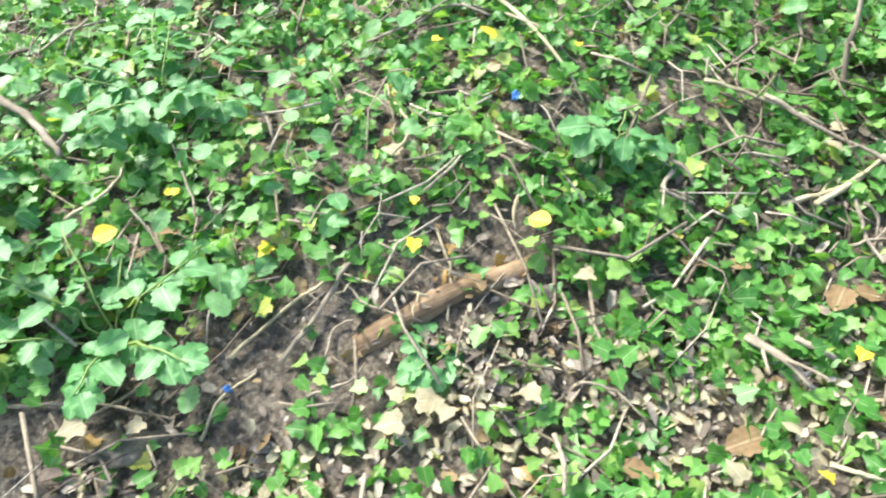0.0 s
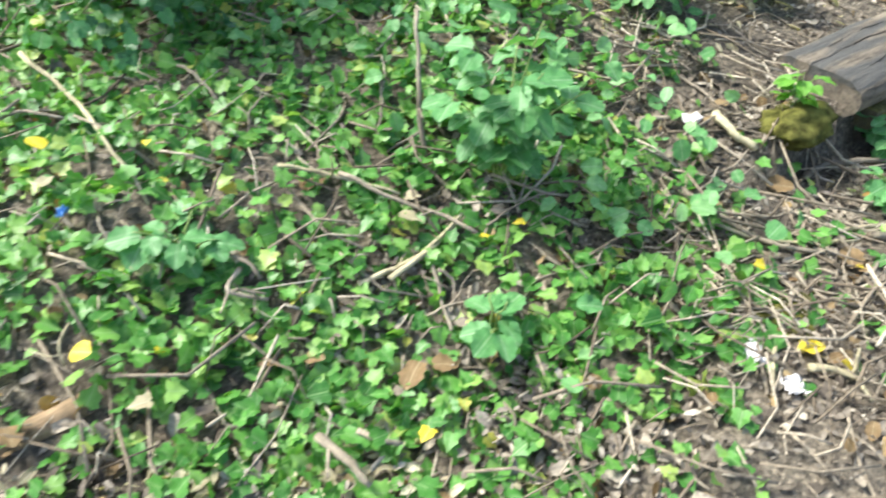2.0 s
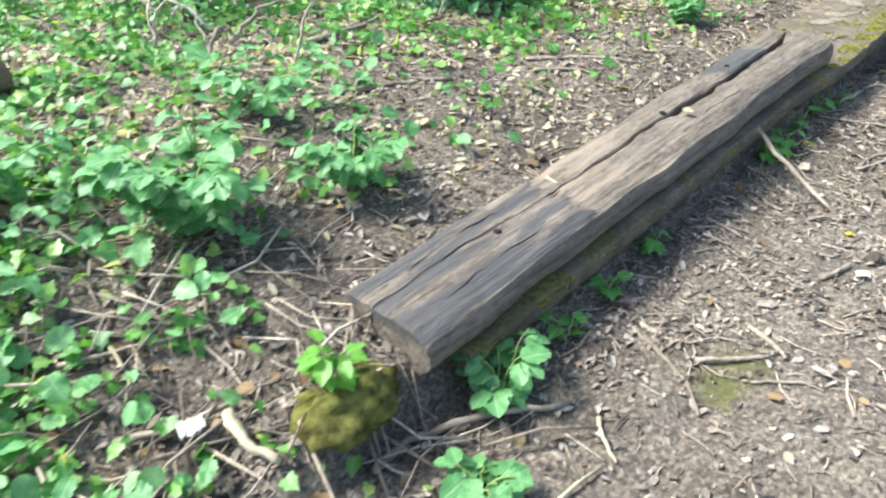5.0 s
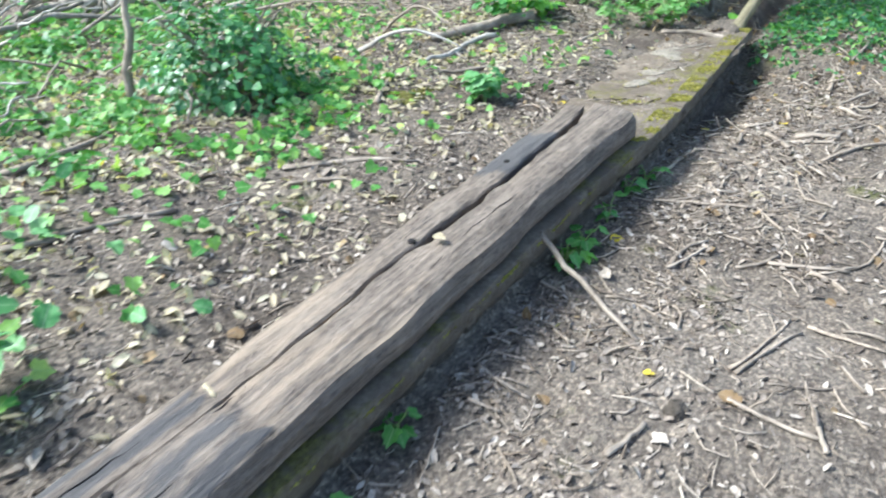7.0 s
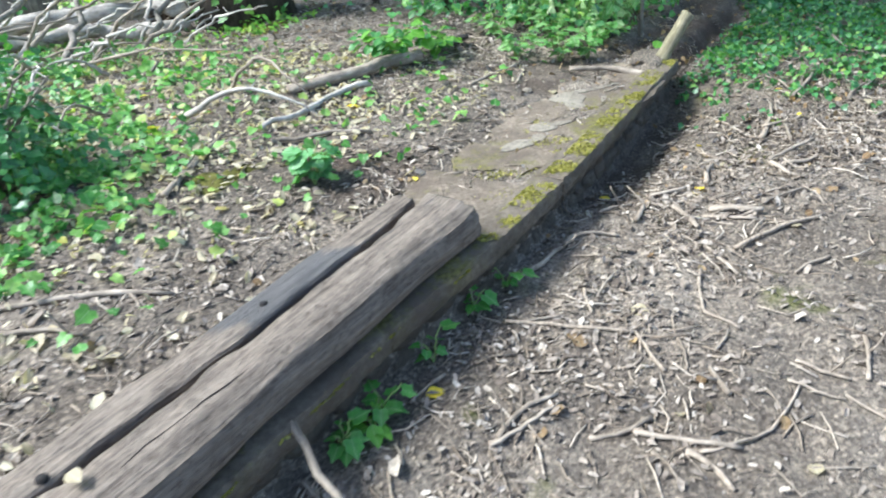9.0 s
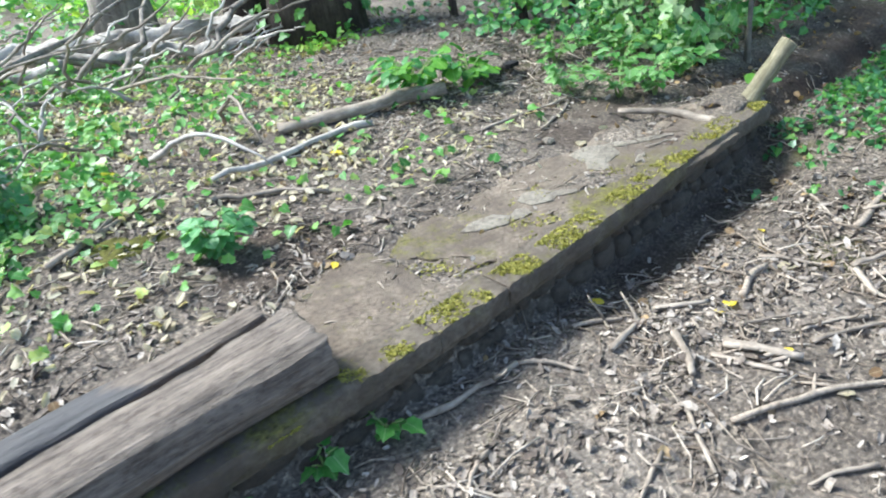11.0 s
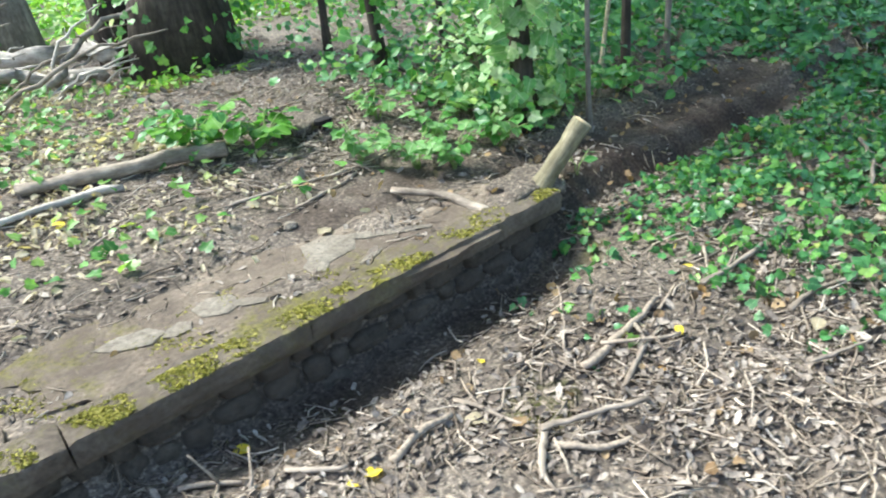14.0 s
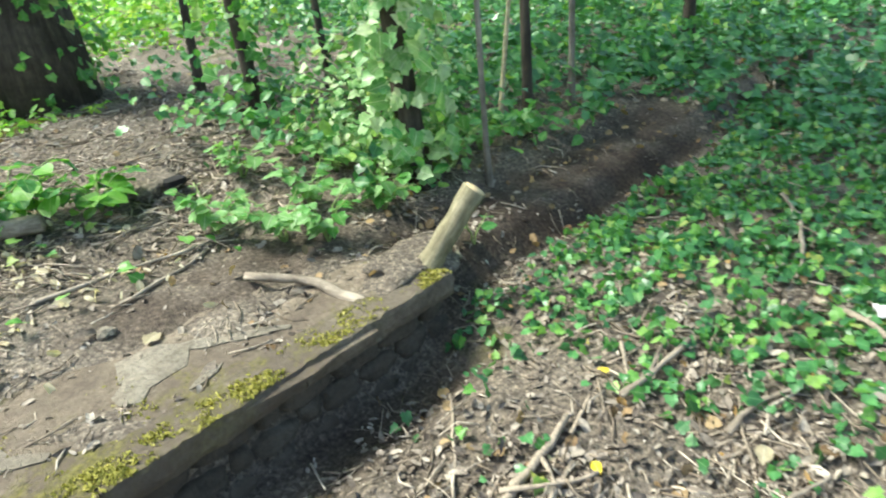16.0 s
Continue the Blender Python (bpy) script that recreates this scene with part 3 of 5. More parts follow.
def beam():
    root = new("timber_beam")
    tagged(root, "long weathered split timber sleeper lying on the mossy kerb", "beam")
    us = np.linspace(-3.72, -0.62, 230)
    top = beam_top(us)
    bot = np.array([kerb_top(u) for u in us]) + 0.003
    split = 0.213 + 0.006 * np.sin(us * 5) + 0.002 * np.sin(us * 13) + 0.002 * np.sin(us * 37) + 0.04 * smooth(-0.95, -0.62, us)
    gap = 0.001 + 0.010 * smooth(-2.9, -2.5, us) + 0.02 * smooth(-2.12, -2.06, us) * (1 - 0.75 * smooth(0.09, 0.02, np.abs(us + 1.66))) + 0.002 * np.sin(us * 17) * smooth(-2.1, -2.0, us) + 0.002 * np.sin(us * 41) * smooth(-2.6, -2.0, us)
    front = 0.012 + 0.004 * np.sin(us * 4 + 0.5) + 0.004 * np.sin(us * 11)
    back = 0.345 + 0.005 * np.sin(us * 3.3 + 2) + 0.004 * np.sin(us * 9) + 0.01 * smooth(-1.0, -0.62, us)

    def loft(name, prof, last):
        k = 46 // len(prof(0))
        m = k * len(prof(0))
        rows = [(i, ring_of(prof(i), k)) for i in range(last + 1)]
        P = np.array([(us[i], d, z) for i, r in rows for d, z in r])
        u, d, z = P.T
        nz = lambda a, b, c, o: np.array([noise.noise(Vector((p[0] * a + o, p[1] * b, p[2] * c))) for p in P])
        face = np.array([noise.noise(Vector((q * 30, 3, 1))) for q in d])
        flaked = smooth(0.02, -0.02, u + 2.94 + 0.09 * face + 0.03 * nz(6, 20, 0, 7)) * smooth(0.01, 0.05, d) * (z > beam_top(u) - 0.03)
        edge = np.exp(-((z - beam_top(u) + 0.012) / 0.03) ** 2) * np.exp(-((d - 0.04) / 0.035) ** 2)
        ends = np.where((u < us[0] + 1e-4) | (u > us[last] - 1e-4), 1.0, 0.0)
        W = np.stack([u + ends * 0.014 * nz(0, 40, 40, 2), d + 0.006 * nz(5, 26, 26, 0) + edge * 0.008 * nz(5, 4, 4, 9), z + 0.006 * nz(6, 22, 22, 5) - edge * 0.008 * (0.5 + nz(4, 5, 5, 11)) + 0.009 * flaked - 0.005 * ends], 1)
        F = [(i * m + j, (i + 1) * m + j, (i + 1) * m + (j + 1) % m, i * m + (j + 1) % m) for i in range(last) for j in range(m)]
        F += [tuple(range(m)), tuple(last * m + j for j in reversed(range(m)))]
        ob = build(name, W, F, BEAM, root, frame_m=KM, flat=True)
        upper = smooth(-0.06, -0.02, z - beam_top(u))
        streak = nz(3, 30, 30, 13)
        char = flaked * (0.4 + 0.6 * streak) + 0.35 * edge * flaked
        bare = smooth(-2.98, -2.9, u) * smooth(-1.95, -2.5, u) * upper * (0.3 + 0.45 * streak) * (1 - flaked)
        if name == "back_half":
            burnt = smooth(-1.62, -1.42, u + 0.08 * streak) * smooth(-0.98, -1.16, u + 0.1 * streak)
            char = np.maximum(char, 0.72 * burnt)
        else:
            char = np.maximum(char, 0.3 * smooth(0.07, 0.01, np.abs(d - 0.2)) * smooth(-2.2, -1.6, u) * (0.6 + streak) * upper)
        for key, val in (("char", char), ("bare_wood", bare)):
            ob.data.attributes.new(key, "FLOAT", "POINT").data.foreach_set("value", np.clip(val, 0, 1).astype(np.float32))
        return ob

    def front_prof(i):
        f, t, b, q, g = front[i], top[i], bot[i], split[i], gap[i]
        h = t - b
        return [(f + 0.03, b), (f + 0.006, b + 0.18 * h), (f, b + 0.4 * h), (f + 0.004, b + 0.65 * h), (f + 0.014, b + 0.86 * h), (f + 0.036, t - 0.008), (f + 0.07, t), (q - g - 0.008, t + 0.002), (q - g, t - 0.006), (q - g + 0.004, b + 0.3 * h), (q - g, b)]

    def back_prof(i):
        k, t, b, q = back[i], top[i] - 0.004, bot[i], split[i]
        h = t - b
        return [(q, b), (q + 0.002, b + 0.4 * h), (q, t - 0.006), (q + 0.006, t + 0.001), (k - 0.05, t + 0.002), (k - 0.018, t - 0.006), (k, t - 0.03), (k - 0.004, b + 0.5 * h), (k - 0.012, b)]

    tagged(loft("front_half", front_prof, 229), "grey front half with a charred flaking end")
    tagged(loft("back_half", back_prof, 225), "back half with a charred black stretch")
    # Added black tube that paints deep shade into the split.
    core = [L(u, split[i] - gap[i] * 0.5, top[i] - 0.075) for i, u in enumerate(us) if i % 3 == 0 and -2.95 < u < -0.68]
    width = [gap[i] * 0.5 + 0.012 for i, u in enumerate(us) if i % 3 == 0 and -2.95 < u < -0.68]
    tagged(build("split_shade_filler", *tube(core, width, 6), DARK, root, frame_m=KM), "black filler standing in for the shade inside the split")
    for u, d, rad in [(-3.23, 0.19, 0.013), (-2.10, 0.235, 0.014), (-1.42, 0.26, 0.012)]:
        t = float(beam_top(u)) + (0.008 if u < -3 else 0.0)
        build("bolt_hole", *tube([L(u, d, t - 0.02), L(u, d, t + 0.0045)], rad, 10), DARK, root, frame_m=KM)
    for a, b, w, dd in [(-3.7, -3.0, 0.003, 0.1), (-3.2, -2.85, 0.004, 0.2), (-3.7, -3.25, 0.003, 0.215), (-3.55, -3.1, 0.003, 0.265), (-2.2, -1.5, 0.0025, 0.1)]:
        pts = [L(q, dd + 0.01 * math.sin(q * 9), float(beam_top(q)) + (0.007 if q < -2.95 else 0.0)) for q in np.linspace(a, b, 12)]
        build("drying_crack", *tube(bend(pts, 14, 0.002, 3), [w * 0.3, w, w * 0.2], 5), DARK, root, frame_m=KM)
    return root


beam()


# ---- loose things ----
def stick(name, pts, r0, r1, mat, label, seed=0, n=9, wobble=0.006, category="stick", group="", snags=0, cut=None):
    """A bent dead stick with uneven sides; snags are the stubs of its side twigs."""
    Q = bend(pts, n, wobble, seed)
    way = Vector(Q[-1] - Q[0])
    m = Matrix.Translation(Q[0]) @ way.to_track_quat("X", "Z").to_matrix().to_4x4()
    inv = np.array(m.inverted())
    Q = Q @ inv[:3, :3].T + inv[:3, 3]
    thick = np.linspace(r0, r1, n) * (1 + 0.14 * np.sin(np.arange(n) * 1.7 + seed) * np.sin(np.arange(n) * 0.6 + 2 * seed))
    root = build(name, *tube(Q, thick, 7 if r0 < 0.05 else 13, 0.12 if r0 < 0.05 else 0.16, seed), mat, frame_m=m)
    r = np.random.RandomState(seed + 50)
    for _ in range(snags):
        k = r.randint(2, n - 1)
        w = Vector(r.normal(0, 1, 3)).normalized()
        ln = r.uniform(0.05, 0.14)
        p = Vector(Q[k])
        build("side_twig", *tube(bend([p, p + w * ln * 0.5, p + w * ln], 4, 0.004, k), [r1 * 0.8, r1 * 0.4], 5), mat, root)
    if cut is not None:
        e = Vector(Q[-1])
        t = (e - Vector(Q[-2])).normalized()
        build("cut_face", *tube([e - t * 0.002, e + t * 0.003], [r1 * 0.97, r1 * 0.9], 12), cut, root)
    return tagged(root, label, category, group)


def along(u0, d0, u1, d1, r=0.01, lift=0.0, mid=0.0):
    """Points on the ground from one place of the plan to another, with a sideways bow."""
    pts = []
    for f in np.linspace(0, 1, 6):
        u, d = u0 + (u1 - u0) * f, d0 + (d1 - d0) * f
        L = math.hypot(u1 - u0, d1 - d0) + 1e-6
        b = mid * 4 * f * (1 - f)
        pts.append(G(u - (d1 - d0) / L * b, d + (u1 - u0) / L * b, r * 0.9 + lift))
    return pts


# ---- sticks lying about ----
ON_PATH = "dry grey-brown stick lying on the trodden soil"
ON_IVY = "thin pale dead stick lying across the ivy"
BEHIND = "dead stick lying on the soil behind the kerb"


def sticks(rows, label, group, seed, lift=0.0, mat=None):
    for i, (u0, d0, u1, d1, r) in enumerate(rows):
        s = seed + i
        q = np.random.RandomState(s)
        stick("stick", along(u0, d0, u1, d1, r, lift, q.normal(0, 0.06) * math.hypot(u1 - u0, d1 - d0)), r, r * q.uniform(0.5, 0.85), mat or (STICK, STICK, TWIG)[i % 3], label, s, 9, 0.009 * math.hypot(u1 - u0, d1 - d0), "stick", group, int(q.randint(0, 3)))


def laid(rows, label, group, seed, lift=0.0, mat=None):
    """Bent sticks laid through places of the plan; the last number of a row is the radius."""
    for i, (*way, r) in enumerate(rows):
        q = np.random.RandomState(seed + i)
        pts = [G(u, d, r * 0.9 + lift * q.uniform(0.5, 1.3)) for u, d in way]
        if len(pts) == 2:
            mid = (pts[0] + pts[1]) / 2
            pts.insert(1, mid + Vector((q.normal(0, 0.03), q.normal(0, 0.03), 0.25 * lift)))
        size = (pts[-1] - pts[0]).length
        stick("stick", pts, r, r * q.uniform(0.5, 0.85), mat or (PEELED, STICK, TWIG)[i % 3], label, seed + i, 10, 0.008 * size, "stick", group, int(q.randint(0, 3)))


laid([((-5.95, 1.6), (-5.9, 1.41), (-5.87, 1.23), (-5.86, 0.92), (-5.84, 0.76), 0.008), ((-6.15, 1.27), (-6.04, 1.3), (-5.88, 1.22), 0.006), ((-5.38, 0.58), (-5.29, 0.45), (-5.19, 0.36), (-5.15, 0.25), 0.007), ((-5.41, 0.27), (-5.22, 0.3), (-5.14, 0.33), 0.008), ((-5.28, 0.27), (-5.32, 0.16), (-5.36, 0.07), 0.006), ((-5.76, 0.45), (-5.69, 0.4), 0.005), ((-6.32, 0.98), (-6.4, 0.75), 0.005), ((-5.74, 0.05), (-5.72, -0.06), (-5.71, -0.13), 0.012), ((-6.16, 0.09), (-6.07, 0.03), 0.004)], ON_IVY, "sticks in the ivy", 100, 0.07)
laid([((-5.48, 0.31), (-5.3, 0.29), (-5.16, 0.32), 0.009), ((-5.76, 0.58), (-5.69, 0.42), 0.006), ((-6.71, 1.08), (-6.67, 0.97), 0.006), ((-7.24, 0.96), (-7.07, 1.11), 0.006), ((-7.42, 1.53), (-7.24, 1.19), 0.014), ((-6.94, 1.13), (-6.91, 0.81), 0.004), ((-6.11, 0.57), (-6.15, 0.49), 0.004), ((-5.29, 0.23), (-5.31, 0.13), 0.005), ((-6.26, 0.01), (-6.3, -0.12), 0.006), ((-5.77, -0.27), (-5.71, -0.34), 0.006), ((-5.09, 0.83), (-5.21, 0.66), 0.005), ((-5.67, -0.01), (-5.6, -0.08), 0.008), ((-5.51, 0.68), (-5.39, 0.59), (-5.26, 0.46), 0.006), ((-5.72, 0.47), (-5.69, 0.39), 0.007), ((-5.57, 1.28), (-5.55, 1.14), (-5.54, 1.01), 0.006), ((-5.06, 0.98), (-4.96, 0.95), (-4.9, 0.85), 0.005), ((-5.1, 0.27), (-4.97, 0.28), (-4.86, 0.26), 0.004), ((-5.37, 0.16), (-5.3, 0.14), (-5.19, 0.11), 0.004)], ON_IVY, "sticks in the ivy", 130, 0.06)
laid([((-6.9, 0.46), (-6.75, 0.53), (-6.55, 0.57), 0.006), ((-6.79, 0.41), (-6.68, 0.48), (-6.57, 0.55), 0.007), ((-6.62, 0.59), (-6.57, 0.46), (-6.44, 0.37), 0.004), ((-6.61, 0.56), (-6.5, 0.48), (-6.41, 0.42), 0.004), ((-7.15, 0.59), (-7.02, 0.53), (-6.97, 0.43), 0.005), ((-6.69, 0.37), (-6.6, 0.44), 0.004), ((-6.33, 0.59), (-6.33, 0.46), (-6.38, 0.36), 0.004), ((-6.34, 0.45), (-6.14, 0.33), 0.004), ((-7.4, 0.52), (-7.22, 0.47), (-7.05, 0.37), 0.005), ((-6.36, 0.01), (-6.32, 0.04), 0.01), ((-7.1, 0.62), (-6.9, 0.6), (-6.7, 0.66), 0.004), ((-7.3, 0.42), (-7.1, 0.48), (-6.95, 0.58), 0.004), ((-7.0, 0.3), (-6.85, 0.4), 0.005), ((-6.75, 0.3), (-6.6, 0.33), 0.004)], "thin dry stem on the bare soil of the bank", "stems on bare soil", 520, 0.02)
laid([((-4.33, 0.72), (-4.21, 0.65), 0.005), ((-4.36, 0.4), (-4.11, 0.3), 0.011), ((-4.36, 0.66), (-4.02, 0.52), 0.007), ((-4.24, 0.64), (-4.25, 0.52), (-4.3, 0.46), 0.006), ((-4.2, 0.8), (-4.03, 0.45), (-4.09, 0.29), (-4.08, 0.05), 0.005), ((-4.46, 0.34), (-4.47, 0.17), (-4.45, 0.05), (-4.41, -0.09), (-4.31, -0.23), (-4.23, -0.3), 0.012), ((-4.5, 0.12), (-4.47, -0.03), (-4.34, -0.16), (-4.09, -0.29), 0.007), ((-3.94, -0.01), (-3.77, -0.01), (-3.56, -0.13), (-3.42, -0.23), 0.012), ((-4.05, -0.3), (-3.94, -0.38), (-3.86, -0.4), 0.016), ((-4.18, -0.21), (-3.96, -0.29), (-3.79, -0.37), (-3.54, -0.41), 0.008), ((-4.29, -0.39), (-4.02, -0.37), 0.006), ((-4.73, -0.37), (-4.48, -0.18), 0.006), ((-4.7, -0.4), (-4.82, -0.48), 0.006), ((-4.39, -0.27), (-4.36, -0.39), 0.005), ((-4.49, -0.58), (-4.63, -0.7), 0.006), ((-4.69, -0.49), (-4.6, -0.58), 0.011), ((-4.58, 0.17), (-4.49, -0.03), 0.009), ((-4.5, 0.55), (-4.67, 0.45), 0.006), ((-4.5, 0.45), (-4.44, 0.34), (-4.33, 0.29), 0.006), ((-4.62, 0.3), (-4.58, 0.15), 0.008), ((-4.34, -0.14), (-4.08, -0.12), 0.006), ((-4.08, -0.22), (-3.89, -0.4), 0.005), ((-4.43, 0.04), (-4.27, -0.1), (-4.06, -0.11), 0.006), ((-4.6, 0.9), (-4.4, 0.75), (-4.15, 0.7), 0.005), ((-4.7, 0.75), (-4.5, 0.7), (-4.3, 0.55), 0.004), ((-4.4, 0.2), (-4.25, 0.1), (-4.1, 0.12), 0.004)], "dry twisted stick on the litter beside the kerb's mossy end", "sticks at the kerb's end", 150, 0.012)
laid([((-4.01, -0.56), (-3.78, -0.8), 0.006), ((-3.0, -0.2), (-3.11, -0.45), (-3.19, -0.51), 0.008), ((-3.01, -0.41), (-2.85, -0.57), 0.008), ((-3.4, -0.32), (-3.5, -0.43), 0.007), ((-2.73, 0.0), (-2.7, -0.12), 0.006), ((-3.97, -0.51), (-4.06, -0.57), 0.008), ((-3.65, -0.52), (-3.88, -0.78), 0.004), ((-3.2, -0.6), (-3.5, -0.85), 0.005)], ON_PATH, "sticks on the path", 180, 0.005)
sticks([(-2.16, -0.06, -2.22, -0.27, 0.006), (-1.78, -0.76, -1.45, -0.9, 0.007), (-1.77, -0.74, -1.37, -0.85, 0.006), (-2.33, -0.55, -2.16, -0.6, 0.011), (-2.66, -0.17, -2.47, -0.11, 0.005), (-0.76, -0.16, -0.62, -0.58, 0.007), (-1.27, -0.38, -1.03, -0.49, 0.009), (-1.02, -0.89, -0.61, -1.08, 0.006), (-1.39, -0.91, -1.45, -1.14, 0.008), (-1.94, -0.77, -1.97, -1.02, 0.008), (-1.83, -0.99, -2.02, -1.04, 0.009)], ON_PATH, "sticks on the path", 200, 0.003)
sticks([(-1.87, 1.04, -1.7, 0.76, 0.01), (-1.78, 1.16, -1.43, 0.68, 0.012), (-2.52, 2.02, -1.86, 2.16, 0.016), (-2.11, 1.58, -2.12, 1.26, 0.009), (-2.83, 1.42, -2.29, 1.22, 0.012), (-1.02, 1.24, -0.47, 1.55, 0.014), (-0.94, 1.28, -0.4, 1.6, 0.011), (-0.35, 1.33, 0.03, 1.01, 0.013), (-0.02, 0.7, 0.07, 0.62, 0.008), (0.9, 0.95, 1.9, 1.0, 0.008), (1.1, 0.75, 1.5, 0.9, 0.007), (0.35, 1.05, 0.8, 1.2, 0.007)], BEHIND, "sticks behind the kerb", 230, 0.004)
sticks([(-1.64, -0.02, -1.67, -0.12, 0.008), (-0.5, -0.08, -0.08, -0.13, 0.012), (-0.08, -0.13, 0.03, -0.29, 0.009), (-1.24, -0.39, -1.01, -0.47, 0.009), (-1.02, -0.71, -0.95, -0.99, 0.009), (-1.04, -0.86, -1.1, -1, 0.01), (-0.11, -0.66, -0.37, -0.74, 0.007), (-0.37, -0.74, -0.43, -0.87, 0.007), (0.1, -0.74, 0.53, -1.01, 0.01), (0.33, -0.56, 0.35, -0.77, 0.009), (0.56, -0.76, 0.83, -0.94, 0.01), (-0.41, -0.32, -0.58, -0.41, 0.009), (-0.3, -1.22, -0.5, -1.25, 0.008)], ON_PATH, "sticks on the path", 260, 0.003)
sticks([(0.39, -0.57, 0.44, -0.78, 0.016), (0.95, -0.41, 1.02, -0.68, 0.008), (1.31, -0.61, 1.73, -0.58, 0.015), (1.29, -0.77, 1.61, -0.68, 0.01), (1.05, -0.7, 0.9, -0.82, 0.014), (1.01, -0.77, 1.16, -0.9, 0.011), (0.33, -0.43, 0.2, -0.57, 0.013), (1.67, -0.19, 1.33, -0.52, 0.006), (0.19, -0.14, 0.33, -0.24, 0.009), (0.15, -0.32, 0.35, -0.29, 0.012), (0.44, -0.29, 0.56, -0.42, 0.011), (0.66, -0.49, 0.9, -0.46, 0.013), (0.5, -0.55, 0.67, -0.68, 0.008)], "broken stick in the pile of twigs below the kerb", "sticks below the kerb", 290, 0.008)
sticks([(1.65, -1.29, 1.9, -1.41, 0.009), (1.02, -0.7, 1.29, -0.86, 0.01), (1.42, -0.59, 1.6, -0.76, 0.008), (1.86, -0.67, 2.14, -0.73, 0.01), (1.71, -1.1, 1.89, -1.19, 0.008), (2.51, -0.95, 2.38, -1.17, 0.011), (3.31, -0.58, 2.62, -0.86, 0.009), (1.9, -0.95, 2.12, -1.06, 0.01), (2.05, -0.56, 1.86, -0.74, 0.006), (2.64, -0.89, 2.99, -0.86, 0.009)], "dead stick half hidden in the ivy bank", "sticks in the ivy bank", 320, 0.03)
srnd = np.random.RandomState(44)
loose = []
while len(loose) < 55:
    u, d, a, ln = srnd.uniform(-3.6, 2.6), srnd.uniform(-1.7, -0.1), srnd.uniform(0, 6.28), srnd.uniform(0.1, 0.26)
    v = (u + ln * math.cos(a), d + ln * math.sin(a))
    if v[1] < -0.05:
        loose.append((u, d, v[0], v[1], srnd.uniform(0.003, 0.009)))
sticks(loose, ON_PATH, "sticks on the path", 400, 0.004)

stick("leaning_stick", [K(-1.62, 0.0, 0.2), K(-1.68, -0.18, 0.1), G(-1.79, -0.45, 0.008)], 0.012, 0.008, STICK, "dead stick leaning from the path onto the kerb", 92, 8, 0.004)
stick("peeled_branch", [G(-4.14, 0.27, 0.05), G(-4.16, 0.2, 0.055), G(-4.12, 0.1, 0.02)], 0.016, 0.011, PEELED, "short pale peeled branch lying on twigs", 71, 9, 0.004, "branch")
stick("twig", [K(-2.94, 0.22, 0.372), K(-2.95, 0.17, 0.368)], 0.006, 0.004, PEELED, "short pale twig lying on the timber beam", 72, 5, 0.002, "twig")
stick("fallen_branch", [G(-0.27, 1.47, 0.015), G(0.15, 1.47, 0.02), G(0.39, 1.57, 0.02), G(0.62, 1.46, 0.02)], 0.014, 0.018, PALEWOOD, "thin fallen branch lying beside a thicker one", 73, 12, 0.008, "branch", "", 1)
stick("fallen_branch", [G(0.25, 1.78, 0.02), G(0.49, 1.67, 0.03), G(0.69, 1.6, 0.04), G(0.91, 1.58, 0.05), G(1.12, 1.44, 0.06)], 0.03, 0.042, STICK, "thick crooked fallen branch under trailing green leaves", 74, 14, 0.006, "branch", "", 1)
stick("fallen_branch", [G(1.46, 0.56, 0.025), G(1.6, 0.36, 0.03), G(1.64, 0.1, 0.03)], 0.014, 0.022, STICK, "pale bare branch lying on the end of the slab", 75, 9, 0.005, "branch", "", 1)
stick("cut_stump", [K(1.91, 0.15, 0.19), K(2.0, 0.09, 0.36), K(2.08, 0.03, 0.495)], 0.044, 0.04, STUMP, "leaning cut stem with a pale sawn top", 76, 7, 0.002, "stump", "", 0, CUT)
stick("fallen_log", [G(-6.7, 2.2, 0.06), G(-5.6, 2.2, 0.07), G(-4.5, 2.24, 0.08), G(-3.86, 2.42, 0.09)], 0.12, 0.11, ROT, "thick fallen log with worn bark behind the brambles", 77, 14, 0.008, "log", "", 0, DARK)
stick("buried_log", [G(-6.6, 0.39, -0.012), G(-6.4, 0.42, -0.008), G(-6.12, 0.42, -0.012)], 0.036, 0.032, ROT, "reddish rotten log half buried in bare soil", 78, 9, 0.004, "log")
stick("fallen_log", [Vector((4.0, 8.3, 0.45)), Vector((5.2, 7.75, 0.5)), Vector((6.35, 7.4, 0.52))], 0.085, 0.06, PALEWOOD, "grey fallen log in a heap of branches", 79, 26, 0.045, "log", "log heap", 3)
stick("fallen_log", [Vector((4.2, 7.7, 0.38)), Vector((5.4, 7.5, 0.42)), Vector((6.25, 7.15, 0.38))], 0.06, 0.045, PALEWOOD, "grey fallen log in a heap of branches", 80, 26, 0.045, "log", "log heap", 3)
